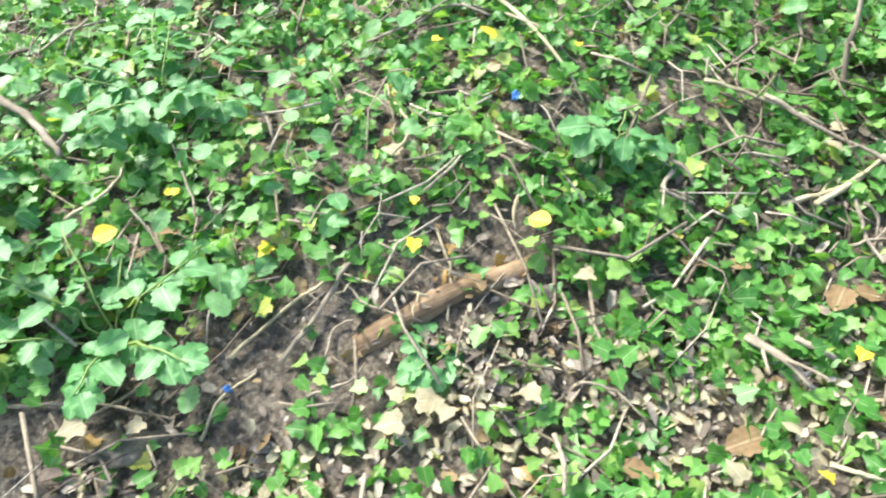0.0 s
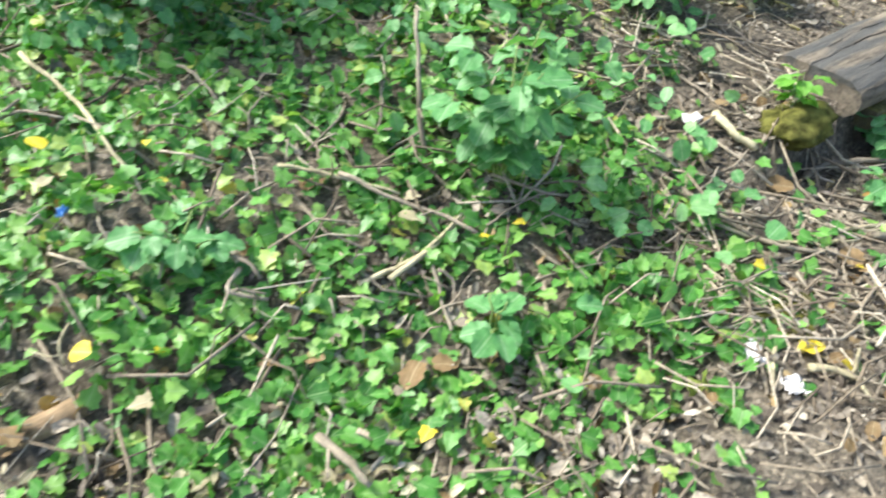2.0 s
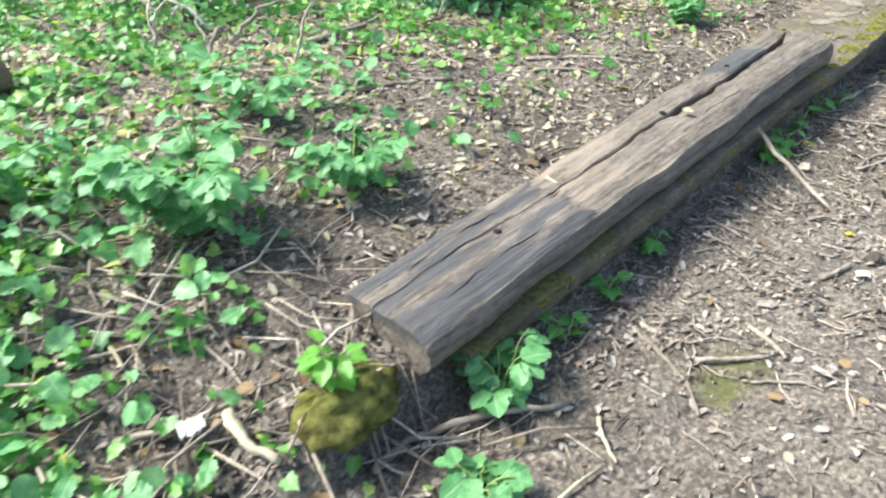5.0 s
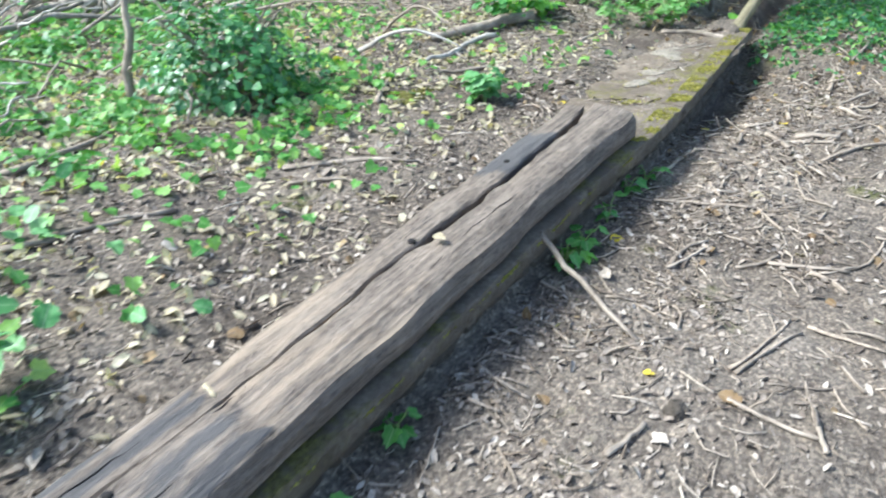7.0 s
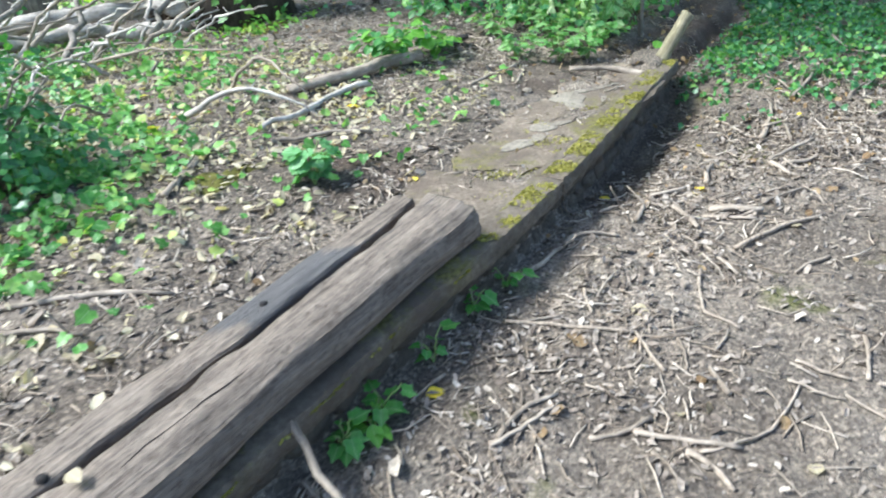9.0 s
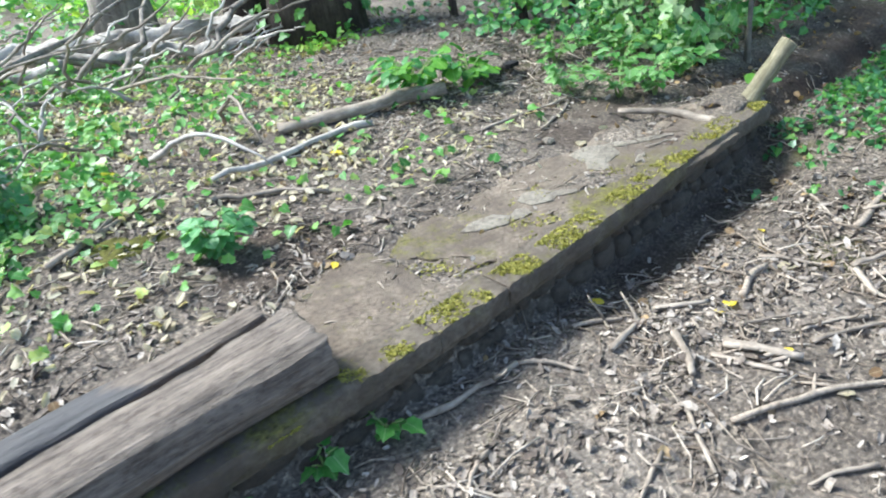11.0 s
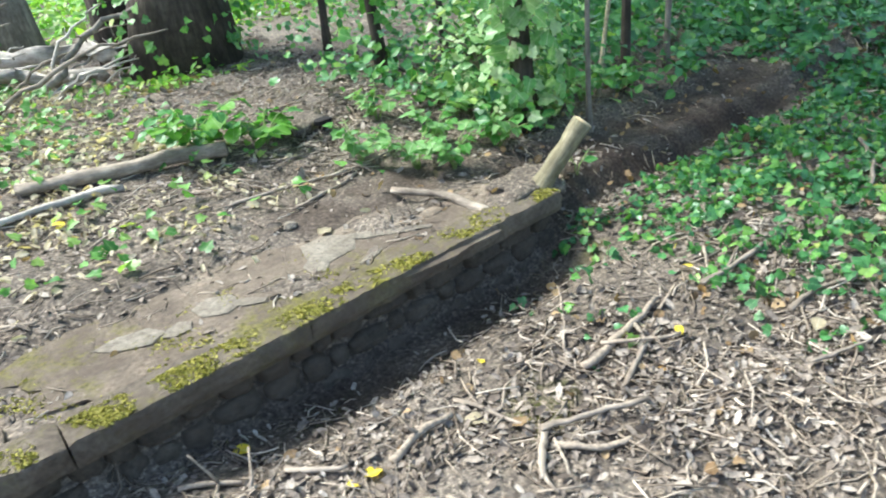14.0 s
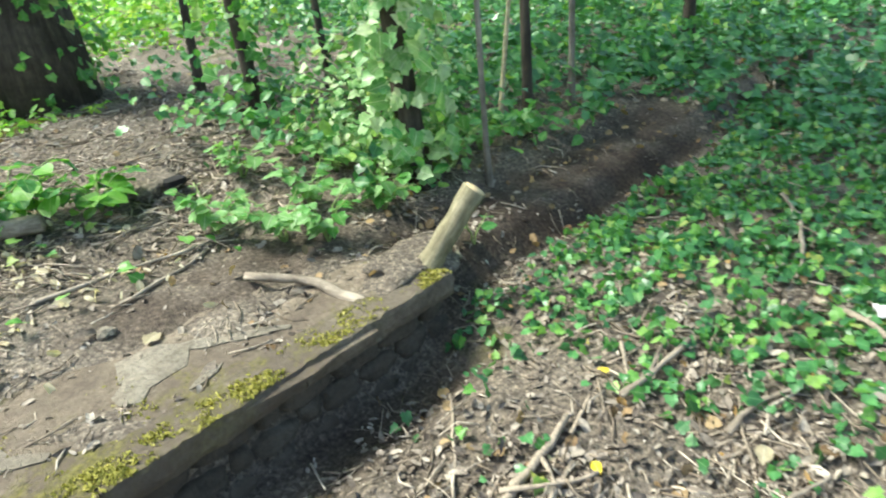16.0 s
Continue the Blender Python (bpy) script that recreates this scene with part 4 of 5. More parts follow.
for i, (a, b, c) in enumerate([((4.3, 7.0, 0.5), (5.0, 7.3, 0.65), (5.6, 7.9, 0.9)), ((5.2, 6.7, 0.35), (5.5, 7.2, 0.6), (5.6, 7.9, 1.0)), ((3.8, 7.2, 0.4), (4.6, 7.2, 0.6), (5.3, 7.0, 0.45)), ((5.9, 7.0, 0.4), (6.3, 7.2, 0.75), (6.9, 7.1, 0.9)), ((3.2, 6.2, 0.4), (4.0, 6.5, 0.55), (4.8, 6.4, 0.4)), ((2.8, 5.6, 0.35), (3.5, 6.1, 0.5), (4.3, 6.8, 0.55))]):
    stick("dead_branch", [Vector(a), Vector(b), Vector(c)], 0.03, 0.012, GREYBARK, "bare grey dead branch leaning in the log heap", 600 + i, 12, 0.02, "branch", "log heap branches", 3)
hp = np.random.RandomState(23)
for i in range(34):
    x, y, a, ln = hp.uniform(3.4, 6.3), hp.uniform(6.3, 7.8), hp.uniform(-0.9, 0.9), hp.uniform(0.5, 1.4)
    p, e = Vector((x, y, float(ground_z(x, y)) + 0.04)), Vector((x + ln * math.cos(a), y + ln * math.sin(a), float(ground_z(x, y)) + hp.uniform(0.1, 0.6)))
    stick("dead_branch", [p, (p + e) / 2 + Vector((0, 0, hp.uniform(0.0, 0.15))), e], hp.uniform(0.008, 0.022), 0.005, (PALEWOOD, STICK)[i % 2], "bare grey dead branch lying in the log heap", 680 + i, 12, 0.02, "branch", "log heap branches", 3)
stick("dead_branch", [G(-1.62, 2.45, 0.0), G(-1.6, 2.4, 0.3), G(-1.5, 2.42, 0.75)], 0.025, 0.014, STICK, "crooked upright dead branch beside the ivy bush", 90, 9, 0.014, "branch", "", 2)
stick("dead_branch", [G(-5.1, 0.55, 0.0), G(-5.1, 0.62, 0.16), G(-5.02, 0.75, 0.3)], 0.009, 0.006, STICK, "thin upright dead stick among the ivy", 91, 9, 0.006, "branch", "", 2)

hr = np.random.RandomState(19)
for i in range(46):
    u, d, a, ln = hr.uniform(-3.2, 0.2), hr.uniform(1.7, 4.4), hr.uniform(0, 6.28), hr.uniform(0.3, 0.8)
    p, e = G(u, d, 0.03), G(u + ln * math.cos(a), d + ln * math.sin(a), hr.uniform(0.02, 0.2))
    stick("dead_branch", [p, (p + e) / 2 + Vector((0, 0, hr.uniform(0.05, 0.22))), e], hr.uniform(0.006, 0.016), 0.005, (PALEWOOD, STICK)[i % 2], "pale tangled dead branch beside the ivy bush", 640 + i, 10, 0.012, "branch", "dead branches", 2)


# ---- stones and scraps ----
def lump(name, at, size, mat, label, seed, category, squash=0.6):
    bm = bmesh.new()
    bmesh.ops.create_icosphere(bm, subdivisions=4, radius=1.0)
    off = Vector((seed * 3.1, seed * 1.7, 0))
    for v in bm.verts:
        k = 1 + 0.45 * noise.noise(v.co * 1.3 + off) + 0.2 * noise.noise(v.co * 4 + off) + 0.06 * noise.noise(v.co * 11 + off)
        v.co = Vector((v.co.x * k * size[0], v.co.y * k * size[1], v.co.z * k * size[2]))
    for f in bm.faces:
        f.smooth = True
    me = bpy.data.meshes.new(name)
    bm.to_mesh(me)
    bm.free()
    me.materials.append(mat)
    ob = new(name, me)
    ob.matrix_basis = Matrix.Translation(at) @ pose(0, 0, 0, 0, 0, 22)
    return tagged(ob, label, category)


lump("mossy_stone", G(-3.92, 0.09, -0.025), (0.14, 0.1, 0.07), MOSS, "rounded stone thick with yellow-green moss at the kerb's end", 1, "stone")
lump("stone", G(-7.16, 0.36, 0.0), (0.09, 0.045, 0.03), SLATE, "tan stone half buried in the bank", 8, "stone")
lump("stone", G(-2.06, -0.66, 0.012), (0.035, 0.03, 0.018), FOOT, "small dark stone pressed into the path", 2, "stone")
lump("stone", G(1.0, 0.62, 0.008), (0.03, 0.025, 0.014), SLATE, "small pale stone on the soil", 3, "stone")
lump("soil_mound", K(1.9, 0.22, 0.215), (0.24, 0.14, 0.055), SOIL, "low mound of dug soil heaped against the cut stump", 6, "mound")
lump("soil_mound", G(1.62, 1.62, 0.0), (0.16, 0.12, 0.07), SOIL, "low mound of dug soil beside a burrow", 4, "mound")
patch("burrow", 1.68, 1.47, 0.1, 0.07, 0.345, 0.012, DARK, 9, 0.0, "small dark burrow opening in the soil", "burrow")


def scrap(name, at, w, h, mat, label, seed, parts=()):
    """A crumpled sheet of wrapping."""
    r = np.random.RandomState(seed)

    def sheet(cx, cy, sw, sh):
        n = 7
        V = [(cx + sw * (i / (n - 1) - 0.5), cy + sh * (j / (n - 1) - 0.5), 0.012 + r.uniform(0, 0.022)) for j in range(n) for i in range(n)]
        top = [(j * n + i, j * n + i + 1, (j + 1) * n + i + 1, (j + 1) * n + i) for j in range(n - 1) for i in range(n - 1)]
        return V, top
    root = build(name, *sheet(0, 0, w, h), mat, flat=True)
    mod = root.modifiers.new("thick", "SOLIDIFY")
    mod.thickness = 0.0012
    root.matrix_basis = Matrix.Translation(at) @ pose(0, 0, 0, 0, 0, r.uniform(0, 180))
    for cx, cy, sw, sh, m, nm in parts:
        p = build(nm, *sheet(cx, cy, sw, sh), m, root, flat=True)
        q = p.modifiers.new("thick", "SOLIDIFY")
        q.thickness = 0.0012
    return tagged(root, label, "litter")


scrap("wrapper", G(-3.68, -0.5), 0.05, 0.1, PINK, "torn pink and red wrapper on the path", 5, [(0.03, 0.08, 0.025, 0.07, RED, "red_strip"), (-0.04, -0.035, 0.055, 0.022, WHITE, "white_strip")])
scrap("paper_scrap", G(2.5, -1.15, 0.05), 0.085, 0.065, WHITE, "crumpled white paper caught in the ivy bank", 6)
scrap("plastic_scrap", G(-6.92, 0.38, 0.01), 0.02, 0.014, BLUE, "tiny blue plastic scrap on bare soil", 7)
scrap("plastic_scrap", G(-6.03, 0.8, 0.06), 0.035, 0.02, BLUE, "small blue plastic scrap among ivy leaves", 8)
scrap("paper_scrap", G(-4.77, -0.38), 0.055, 0.075, WHITE, "grey-white torn card on the path", 14)
scrap("paper_scrap", G(-4.77, -0.5), 0.05, 0.05, WHITE, "crumpled grey paper on the path", 15)
scrap("paper_scrap", G(-4.22, 0.3, 0.03), 0.06, 0.05, WHITE, "grey-white paper scrap under twigs", 12)


# ---- single leaves ----
def leaf_mesh(kind, mat, size):
    V, F, uv = TEMPLATE[kind]
    me = bpy.data.meshes.new("leaf")
    me.from_pydata((V * size).tolist(), [], F.tolist())
    lay = me.uv_layers.new(name="UVMap")
    for k, lp in enumerate(me.loops):
        lay.data[k].uv = uv[lp.vertex_index]
    me.materials.append(mat)
    me.polygons.foreach_set("use_smooth", np.ones(len(me.polygons), bool))
    return me


def fallen(places, kind, mat, size, label, group, seed, lift=0.012):
    r = np.random.RandomState(seed)
    meshes = [leaf_mesh(kind, mat, size * s) for s in (0.8, 1.0, 1.25)]
    for u, d in places:
        ivy = u < -4.3 or (u > 1.6 and d < -0.3)
        ob = share("fallen_leaf", meshes[r.randint(3)], Matrix.Translation(G(u, d, lift + (0.03 if ivy else 0))) @ pose(0, 0, 0, r.uniform(-18, 18), r.uniform(-18, 18), r.uniform(0, 360)))
        tagged(ob, label, "leaf", group)


fallen([(-4.66, -0.44), (-4.6, -0.55)], "round", YELLOW, 0.055, "yellow fallen leaf on the edge of the path", "yellow leaves", 12, -0.012)
fallen([(-6.01, 1.0), (-6.09, 0.43), (-7.16, 0.82)], "round", YELLOW, 0.062, "bright yellow fallen leaf among the ivy", "yellow leaves", 1, 0.085)
fallen([(-6.96, 0.91), (-6.75, 0.66), (-6.41, 0.53), (-5.96, 0.39), (-6.37, 0.63), (-5.53, -0.09), (-6.14, 1.16), (-5.79, -0.3), (-5.01, 0.22), (-4.5, -0.22), (-4.26, -0.36), (-5.77, 0.94), (-5.13, 0.24), (-4.26, -0.61)], "ivy", YELLOW, 0.036, "small yellowed leaf among the ivy", "yellow leaves", 9, 0.04)
fallen([(1.12, -0.35), (0.53, -0.46), (-1.2, -0.12), (0.58, -0.47), (0.41, -0.11), (-0.26, 0.55), (0.48, -0.74), (0.33, 1.34), (1.62, -0.73), (0.3, 1.3), (1.9, -0.6), (-1.95, -0.52)], "oval", YELLOW, 0.05, "yellow fallen leaf on the litter", "yellow leaves", 2)
fallen([(-6.89, 1.17), (-5.92, 0.57), (-5.3, 0.39), (-6.02, 0.31), (-6.52, 0.18), (-6.57, 0.15), (-6.48, 0.17), (-7.11, 0.36), (-7.23, 0.39), (-5.95, -0.23), (-6.37, 0.77), (-6.28, 0.12), (-6.05, 0.93), (-6.55, 0.2), (-6.46, 0.14), (-5.25, 0.44)], "ivy", PALE, 0.055, "pale dry leaf lying on the ivy", "pale leaves", 3, 0.05)
fallen([(-2.79, 0.95), (-2.77, 0.76), (-2.35, 1.01), (-2.17, 0.95), (-2.05, 0.94), (-1.77, 0.7), (-1.69, 0.6), (-0.95, -1.17), (-0.49, -0.52), (-3.7, -0.65), (0.92, -0.49), (0.39, -0.94), (1.9, -1.04), (1.06, 0.49), (-1.76, 0.62), (-1.77, 0.87), (-2.92, 0.86), (-1.9, 0.8)], "oval", PALE, 0.06, "pale dry leaf on dark soil", "pale leaves", 4)
fallen([(-4.24, -0.35), (-3.9, -0.59), (0.83, -1.03), (0.99, -0.62), (-5.84, -0.16), (-5.43, 0.05), (-7.05, 1.28), (-6.79, 1.41), (-5.68, 0.23), (-6.3, 0.43), (-6.96, 0.81), (-6.15, -0.1), (-5.45, 0.07), (-5.72, 0.25), (-4.88, 0.26), (-5.46, 0.61), (-5.16, -0.23), (-4.13, 0.02), (-4.65, -0.66), (-4.22, -0.34), (-1.17, -0.5), (-0.77, -0.45), (-2.65, 0.45), (-1.94, -0.81), (1.53, -0.52)], "nettle", BROWN, 0.07, "curled brown fallen leaf on the litter", "brown leaves", 5)
beam_leaf = share("fallen_leaf", leaf_mesh("oval", PALE, 0.05), Matrix.Translation(K(-2.07, 0.17, 0.366)) @ pose(0, 0, 0, 5, 8, 200))
tagged(beam_leaf, "small pale leaf lying on the timber beam", "leaf", "pale leaves")



# ---- moss on the soil ----
def moss(u, d, lu, ld, label, seed):
    """A low cushion of moss that follows the soil."""
    n, m = 9, 26
    r = np.random.RandomState(seed)
    V = []
    for k in range(n):
        f = k / (n - 1)
        for j in range(m):
            a = 6.283 * j / m
            w = f * (1 + 0.25 * math.sin(3 * a + seed) + 0.15 * math.sin(7 * a + 2 * seed))
            p = G(u + lu / 2 * w * math.cos(a), d + ld / 2 * w * math.sin(a))
            V.append((p.x, p.y, p.z - 0.006 + 0.016 * math.sqrt(max(0.0, 1 - f)) + r.uniform(0, 0.004)))
    F = [(k * m + j, k * m + (j + 1) % m, (k + 1) * m + (j + 1) % m, (k + 1) * m + j) for k in range(n - 1) for j in range(m)]
    tagged(build("moss_cushion", V, F, MOSS), label, "moss", "moss cushions")


moss(-4.56, -0.34, 0.26, 0.18, "flat yellow-green moss cushion on the path", 1)
moss(-0.77, 1.22, 0.34, 0.2, "flat yellow-green moss cushion beside a stick", 2)
moss(1.48, 3.28, 0.75, 0.4, "broad yellow-green moss cushion before the big tree", 3)
moss(-4.26, -0.7, 0.2, 0.14, "thin moss cushion at the edge of the path", 5)
moss(-1.7, -1.5, 0.2, 0.14, "small moss cushion pressed into the path", 4)

TUFT = leaf_material("moss_tuft", [(0.0, (0.11, 0.108, 0.027)), (0.5, (0.24, 0.228, 0.055)), (0.85, (0.36, 0.335, 0.09)), (1.0, (0.48, 0.44, 0.16))], (0.36, 0.33, 0.1), 0.9, 0.1, 0.2)


def moss_tufts(n, u0, u1, d0, d1, top, cover, label, seed):
    """Tiny tufts of moss in patches on a kerb or slab."""
    r = np.random.RandomState(seed)
    u, d = r.uniform(u0, u1, n), r.uniform(d0, d1, n)
    w = np.clip(cover + 0.9 * wave(u, d, 0.35, 6) + 0.45 * wave(u, d, 0.07, 7), 0, 1) ** 1.5
    keep = r.uniform(0, 1, n) < w
    u, d = u[keep], d[keep]
    f = np.array([kerb_face(q) for q in u])
    d = d + f
    P = np.stack([OX + UX * u - UY * d, OY + UY * u + UX * d, np.array([top(q) for q in u]) + r.uniform(-0.002, 0.005, len(u))], 1)
    cloud("moss_tufts", "flake", P, tilt(len(u), 0.7, seed + 1), r.uniform(0.007, 0.018, len(u)), TUFT, label, "moss", None, seed + 2)


moss_tufts(17000, -0.62, 1.3, 0.004, 0.11, kerb_top, 0.22, "yellow-green moss tufts along the kerb's edge", 5)
moss_tufts(5000, 1.2, 1.94, 0.01, 0.12, kerb_top, 0.05, "thin brown-green moss on the far end of the kerb", 6)
moss_tufts(9000, -0.5, 0.95, 0.14, 0.42, lambda q: 0.2195, -0.25, "thin moss on the dusty slab", 7)
moss_tufts(7000, -3.56, -0.6, -0.004, 0.012, lambda q: kerb_top(q) - 0.02, 0.1, "green moss on the kerb under the timber beam", 8)

# ---- leafy plants ----
LEAFMESH = {k: leaf_mesh(*k) for k in [("nettle", BRAMBLE, 0.075), ("nettle", BRAMBLE, 0.085), ("nettle", BRAMBLE, 0.06), ("ivy", IVY, 0.06), ("ivy", IVY, 0.045), ("oval", BRIGHT, 0.06), ("round", BRIGHT, 0.09), ("oval", SHRUB, 0.07), ("round", SHRUB, 0.085), ("ivy", SHEEN, 0.075), ("ivy", SHEEN, 0.055), ("nettle", SHRUB, 0.08)]}


def plant(name, at, height, spread, stems, each, kinds, label, category, seed, group="", triple=False, lean=(0, 0)):
    """A low plant: thin stems from one root, and leaves of their own along them."""
    r = np.random.RandomState(seed)
    root = new(name)
    root.location = at
    tagged(root, label, category, group)
    for s in range(stems):
        a = 6.283 * s / stems + r.uniform(-0.6, 0.6)
        out = spread * r.uniform(0.35, 1.0)
        h = height * r.uniform(0.6, 1.1)
        end = Vector((math.cos(a) * out + lean[0], math.sin(a) * out + lean[1], h))
        mid = Vector((end.x * 0.35, end.y * 0.35, h * 0.72))
        Q = bend([(0, 0, -0.01), mid, end], 8, 0.004, seed + s)
        build("stem", *tube(Q, [0.004, 0.002], 5), STEM, root)
        for k in range(each):
            f = 0.3 + 0.7 * (k + 0.5) / each
            i = f * 7
            p = Vector(Q[int(i)]).lerp(Vector(Q[min(7, int(i) + 1)]), i - int(i))
            b = a + (1.2 if k % 2 else -1.2) * (1 - f * 0.6) + r.uniform(-0.4, 0.4)
            for dv in ((-0.9, 0.0, 0.9) if triple else (0.0,)):
                me = LEAFMESH[kinds[r.randint(len(kinds))]]
                q = Matrix.Translation(p) @ pose(0, 0, 0, 0, 0, math.degrees(b + dv) - 90) @ pose(0, 0, 0, r.uniform(-35, 10), r.uniform(-20, 20), 0)
                sc = r.uniform(0.75, 1.2)
                share("leaf", me, q @ Matrix.Diagonal((sc, sc, sc, 1)) @ Matrix.Translation((0, 0.012, 0)), root)
    return root


NETB = [("nettle", BRAMBLE, 0.085), ("nettle", BRAMBLE, 0.075)]
NET = [("nettle", BRAMBLE, 0.075), ("nettle", BRAMBLE, 0.06)]
IV = [("ivy", IVY, 0.06), ("ivy", IVY, 0.045)]
BR = [("oval", BRIGHT, 0.06)]
LG = [("round", BRIGHT, 0.09), ("round", SHRUB, 0.085)]
plant("bramble_plant", G(-4.97, 0.38), 0.52, 0.24, 7, 4, NETB, "bushy green bramble seedling standing over the ivy", "plant", 1, "bramble plants", True)
plant("bramble_plant", G(-3.84, 0.9), 0.36, 0.3, 10, 5, NETB, "green bramble with arching stems behind the beam", "plant", 2, "bramble plants", True)
plant("bramble_plant", G(-4.35, 1.3), 0.3, 0.35, 9, 4, NET, "green bramble with arching stems behind the beam", "plant", 3, "bramble plants", True)
plant("bramble_plant", G(-7.15, 0.6), 0.2, 0.3, 8, 4, NET, "pale green bramble spreading over the ivy", "plant", 4, "bramble plants", True)
plant("bramble_plant", G(-6.95, 1.3), 0.22, 0.35, 9, 4, NET, "pale green bramble spreading over the ivy", "plant", 5, "bramble plants", True)
plant("bramble_plant", G(-7.6, 1.0), 0.24, 0.4, 9, 4, NET, "pale green bramble spreading over the ivy", "plant", 6, "bramble plants", True)
plant("bramble_plant", G(-3.2, 1.5), 0.22, 0.3, 7, 4, NET, "green bramble with arching stems behind the beam", "plant", 23, "bramble plants", True)
plant("bramble_plant", G(-4.9, 1.45), 0.3, 0.35, 8, 4, NET, "green bramble with arching stems behind the beam", "plant", 24, "bramble plants", True)
plant("bramble_plant", G(-3.3, 0.78), 0.22, 0.22, 8, 4, NET, "dark green bramble growing close behind the beam", "plant", 25, "bramble plants", True)
plant("seedling", G(-3.93, 0.13, 0.02), 0.16, 0.05, 3, 7, BR, "bright green seedling at the end of the beam", "plant", 7)
plant("bramble_plant", G(-3.52, -0.07), 0.16, 0.13, 6, 3, NET, "small bramble growing at the foot of the kerb", "plant", 8, "small plants", True)
plant("bramble_plant", G(-3.8, -0.24), 0.1, 0.11, 6, 3, NET, "small dark bramble at the kerb's end", "plant", 9, "small plants", True)
plant("bramble_plant", G(-5.27, 0.02, 0.04), 0.13, 0.09, 3, 1, NETB, "broad-leaved bramble seedling in the ivy", "plant", 10, "small plants", True)
plant("bramble_plant", G(-6.44, 0.28), 0.07, 0.08, 4, 2, NET, "dark small bramble on bare soil", "plant", 11, "small plants", True)
plant("bramble_plant", G(-5.82, 0.6, 0.03), 0.12, 0.12, 5, 2, NET, "grey-green bramble seedling in the ivy", "plant", 12, "small plants", True)
plant("bramble_plant", G(-0.54, 0.88), 0.2, 0.14, 7, 3, NET, "grey-green bramble growing on bare soil", "plant", 13, "small plants", True)
plant("leafy_sprig", G(1.05, 1.62, 0.02), 0.24, 0.28, 12, 7, [("round", BRIGHT, 0.09), ("nettle", SHRUB, 0.08)], "clump of broad bright green leaves over a fallen branch", "plant", 14)
plant("leafy_sprig", G(1.36, 1.5, 0.02), 0.16, 0.22, 9, 6, [("round", BRIGHT, 0.09), ("nettle", SHRUB, 0.08)], "clump of broad bright green leaves over a fallen branch", "plant", 15)
for i, (u, d, k) in enumerate([(-2.56, -0.03, 3), (-1.34, -0.06, 3), (-1.5, -0.05, 4), (-0.75, -0.03, 3), (-0.55, -0.05, 3), (-2.9, -0.04, 2), (-1.05, -0.05, 2), (-3.2, -0.08, 2)]):
    plant("ivy_sprig", G(u, d), 0.11, 0.07, k, 3, IV, "ivy sprig growing at the foot of the kerb", "plant", 30 + i, "ivy sprigs")
plant("seedling", G(-1.4, -0.07), 0.07, 0.05, 3, 4, BR, "bright green weed at the foot of the kerb", "plant", 45)
plant("leafy_sprig", G(2.25, 0.2, 0.05), 0.13, 0.1, 2, 2, LG, "pale leafy sprig hanging beside the cut stump", "plant", 46)
for i, (u, d) in enumerate([(1.75, 0.75), (2.0, 0.9), (1.6, 1.0), (2.3, 1.1), (1.95, 1.35), (2.2, 0.66), (2.45, 0.74), (2.7, 0.72), (2.95, 0.76), (3.25, 0.74), (1.85, 0.6)]):
    plant("leafy_sprig", G(u, d), 0.2, 0.2, 7, 5, [("ivy", SHEEN, 0.075), ("ivy", SHEEN, 0.055), ("ivy", IVY, 0.06)], "low leafy growth at the foot of the ivy-clad tree", "plant", 60 + i, "low growth")
for i, (x, y) in enumerate([(1.8, 2.75), (2.75, 2.65)]):
    p = Vector((x, y, float(ground_z(x, y))))
    plant("nettle", p, 0.65, 0.06, 2, 9, NET, "tall thin green nettle behind the beam", "plant", 80 + i, "nettles")


# ---- carpets of leaves and litter ----
def left_ivy(u, d):
    x, y = OX + UX * u - UY * d, OY + UY * u + UX * d
    edge = smooth(-0.5, -0.1, d + 0.14 * wave(x, y, 0.7, 4) - 0.25 * smooth(-5.3, -4.2, u) + 0.1)
    bare = smooth(0.17, 0.07, np.abs(d - 0.44 - 0.06 * wave(x, y, 0.5, 3))) * smooth(-7.7, -7.4, u) * smooth(-5.98, -6.2, u)
    lit = np.maximum(smooth(0.34, 0.12, np.hypot((u + 6.5) / 1.5, d - 0.12)), smooth(-6.6, -7.0, u) * smooth(0.42, 0.3, d))
    end = smooth(-4.2, -4.65, u - 0.5 * smooth(0.6, 1.6, d)) * (1 - 0.5 * smooth(0.35, 0.1, np.abs(d - 0.1)) * smooth(-4.8, -4.4, u))
    end = end * (1 - 0.85 * smooth(1.4, 1.8, d) * smooth(-5.3, -4.8, u))
    return edge * end * (1 - 0.93 * bare) * (1 - 0.7 * lit) * np.clip(0.72 + 0.5 * wave(x, y, 0.45, 5), 0.2, 1)


def mid_ivy(u, d):
    x, y = OX + UX * u - UY * d, OY + UY * u + UX * d
    a = smooth(1.0, 1.7, d - 1.1 * smooth(-1.0, 0.0, u) - 0.25 * smooth(-1.8, -2.6, u)) * smooth(0.9, -0.2, u) * np.clip(0.42 + 0.9 * wave(x, y, 0.8, 6), 0, 1)
    a = a * (1 - 0.7 * smooth(-1.8, -2.3, u) * smooth(2.3, 1.9, d))
    b = 0.06 * smooth(0.5, 0.9, d)
    return np.clip(a + b, 0, 1)


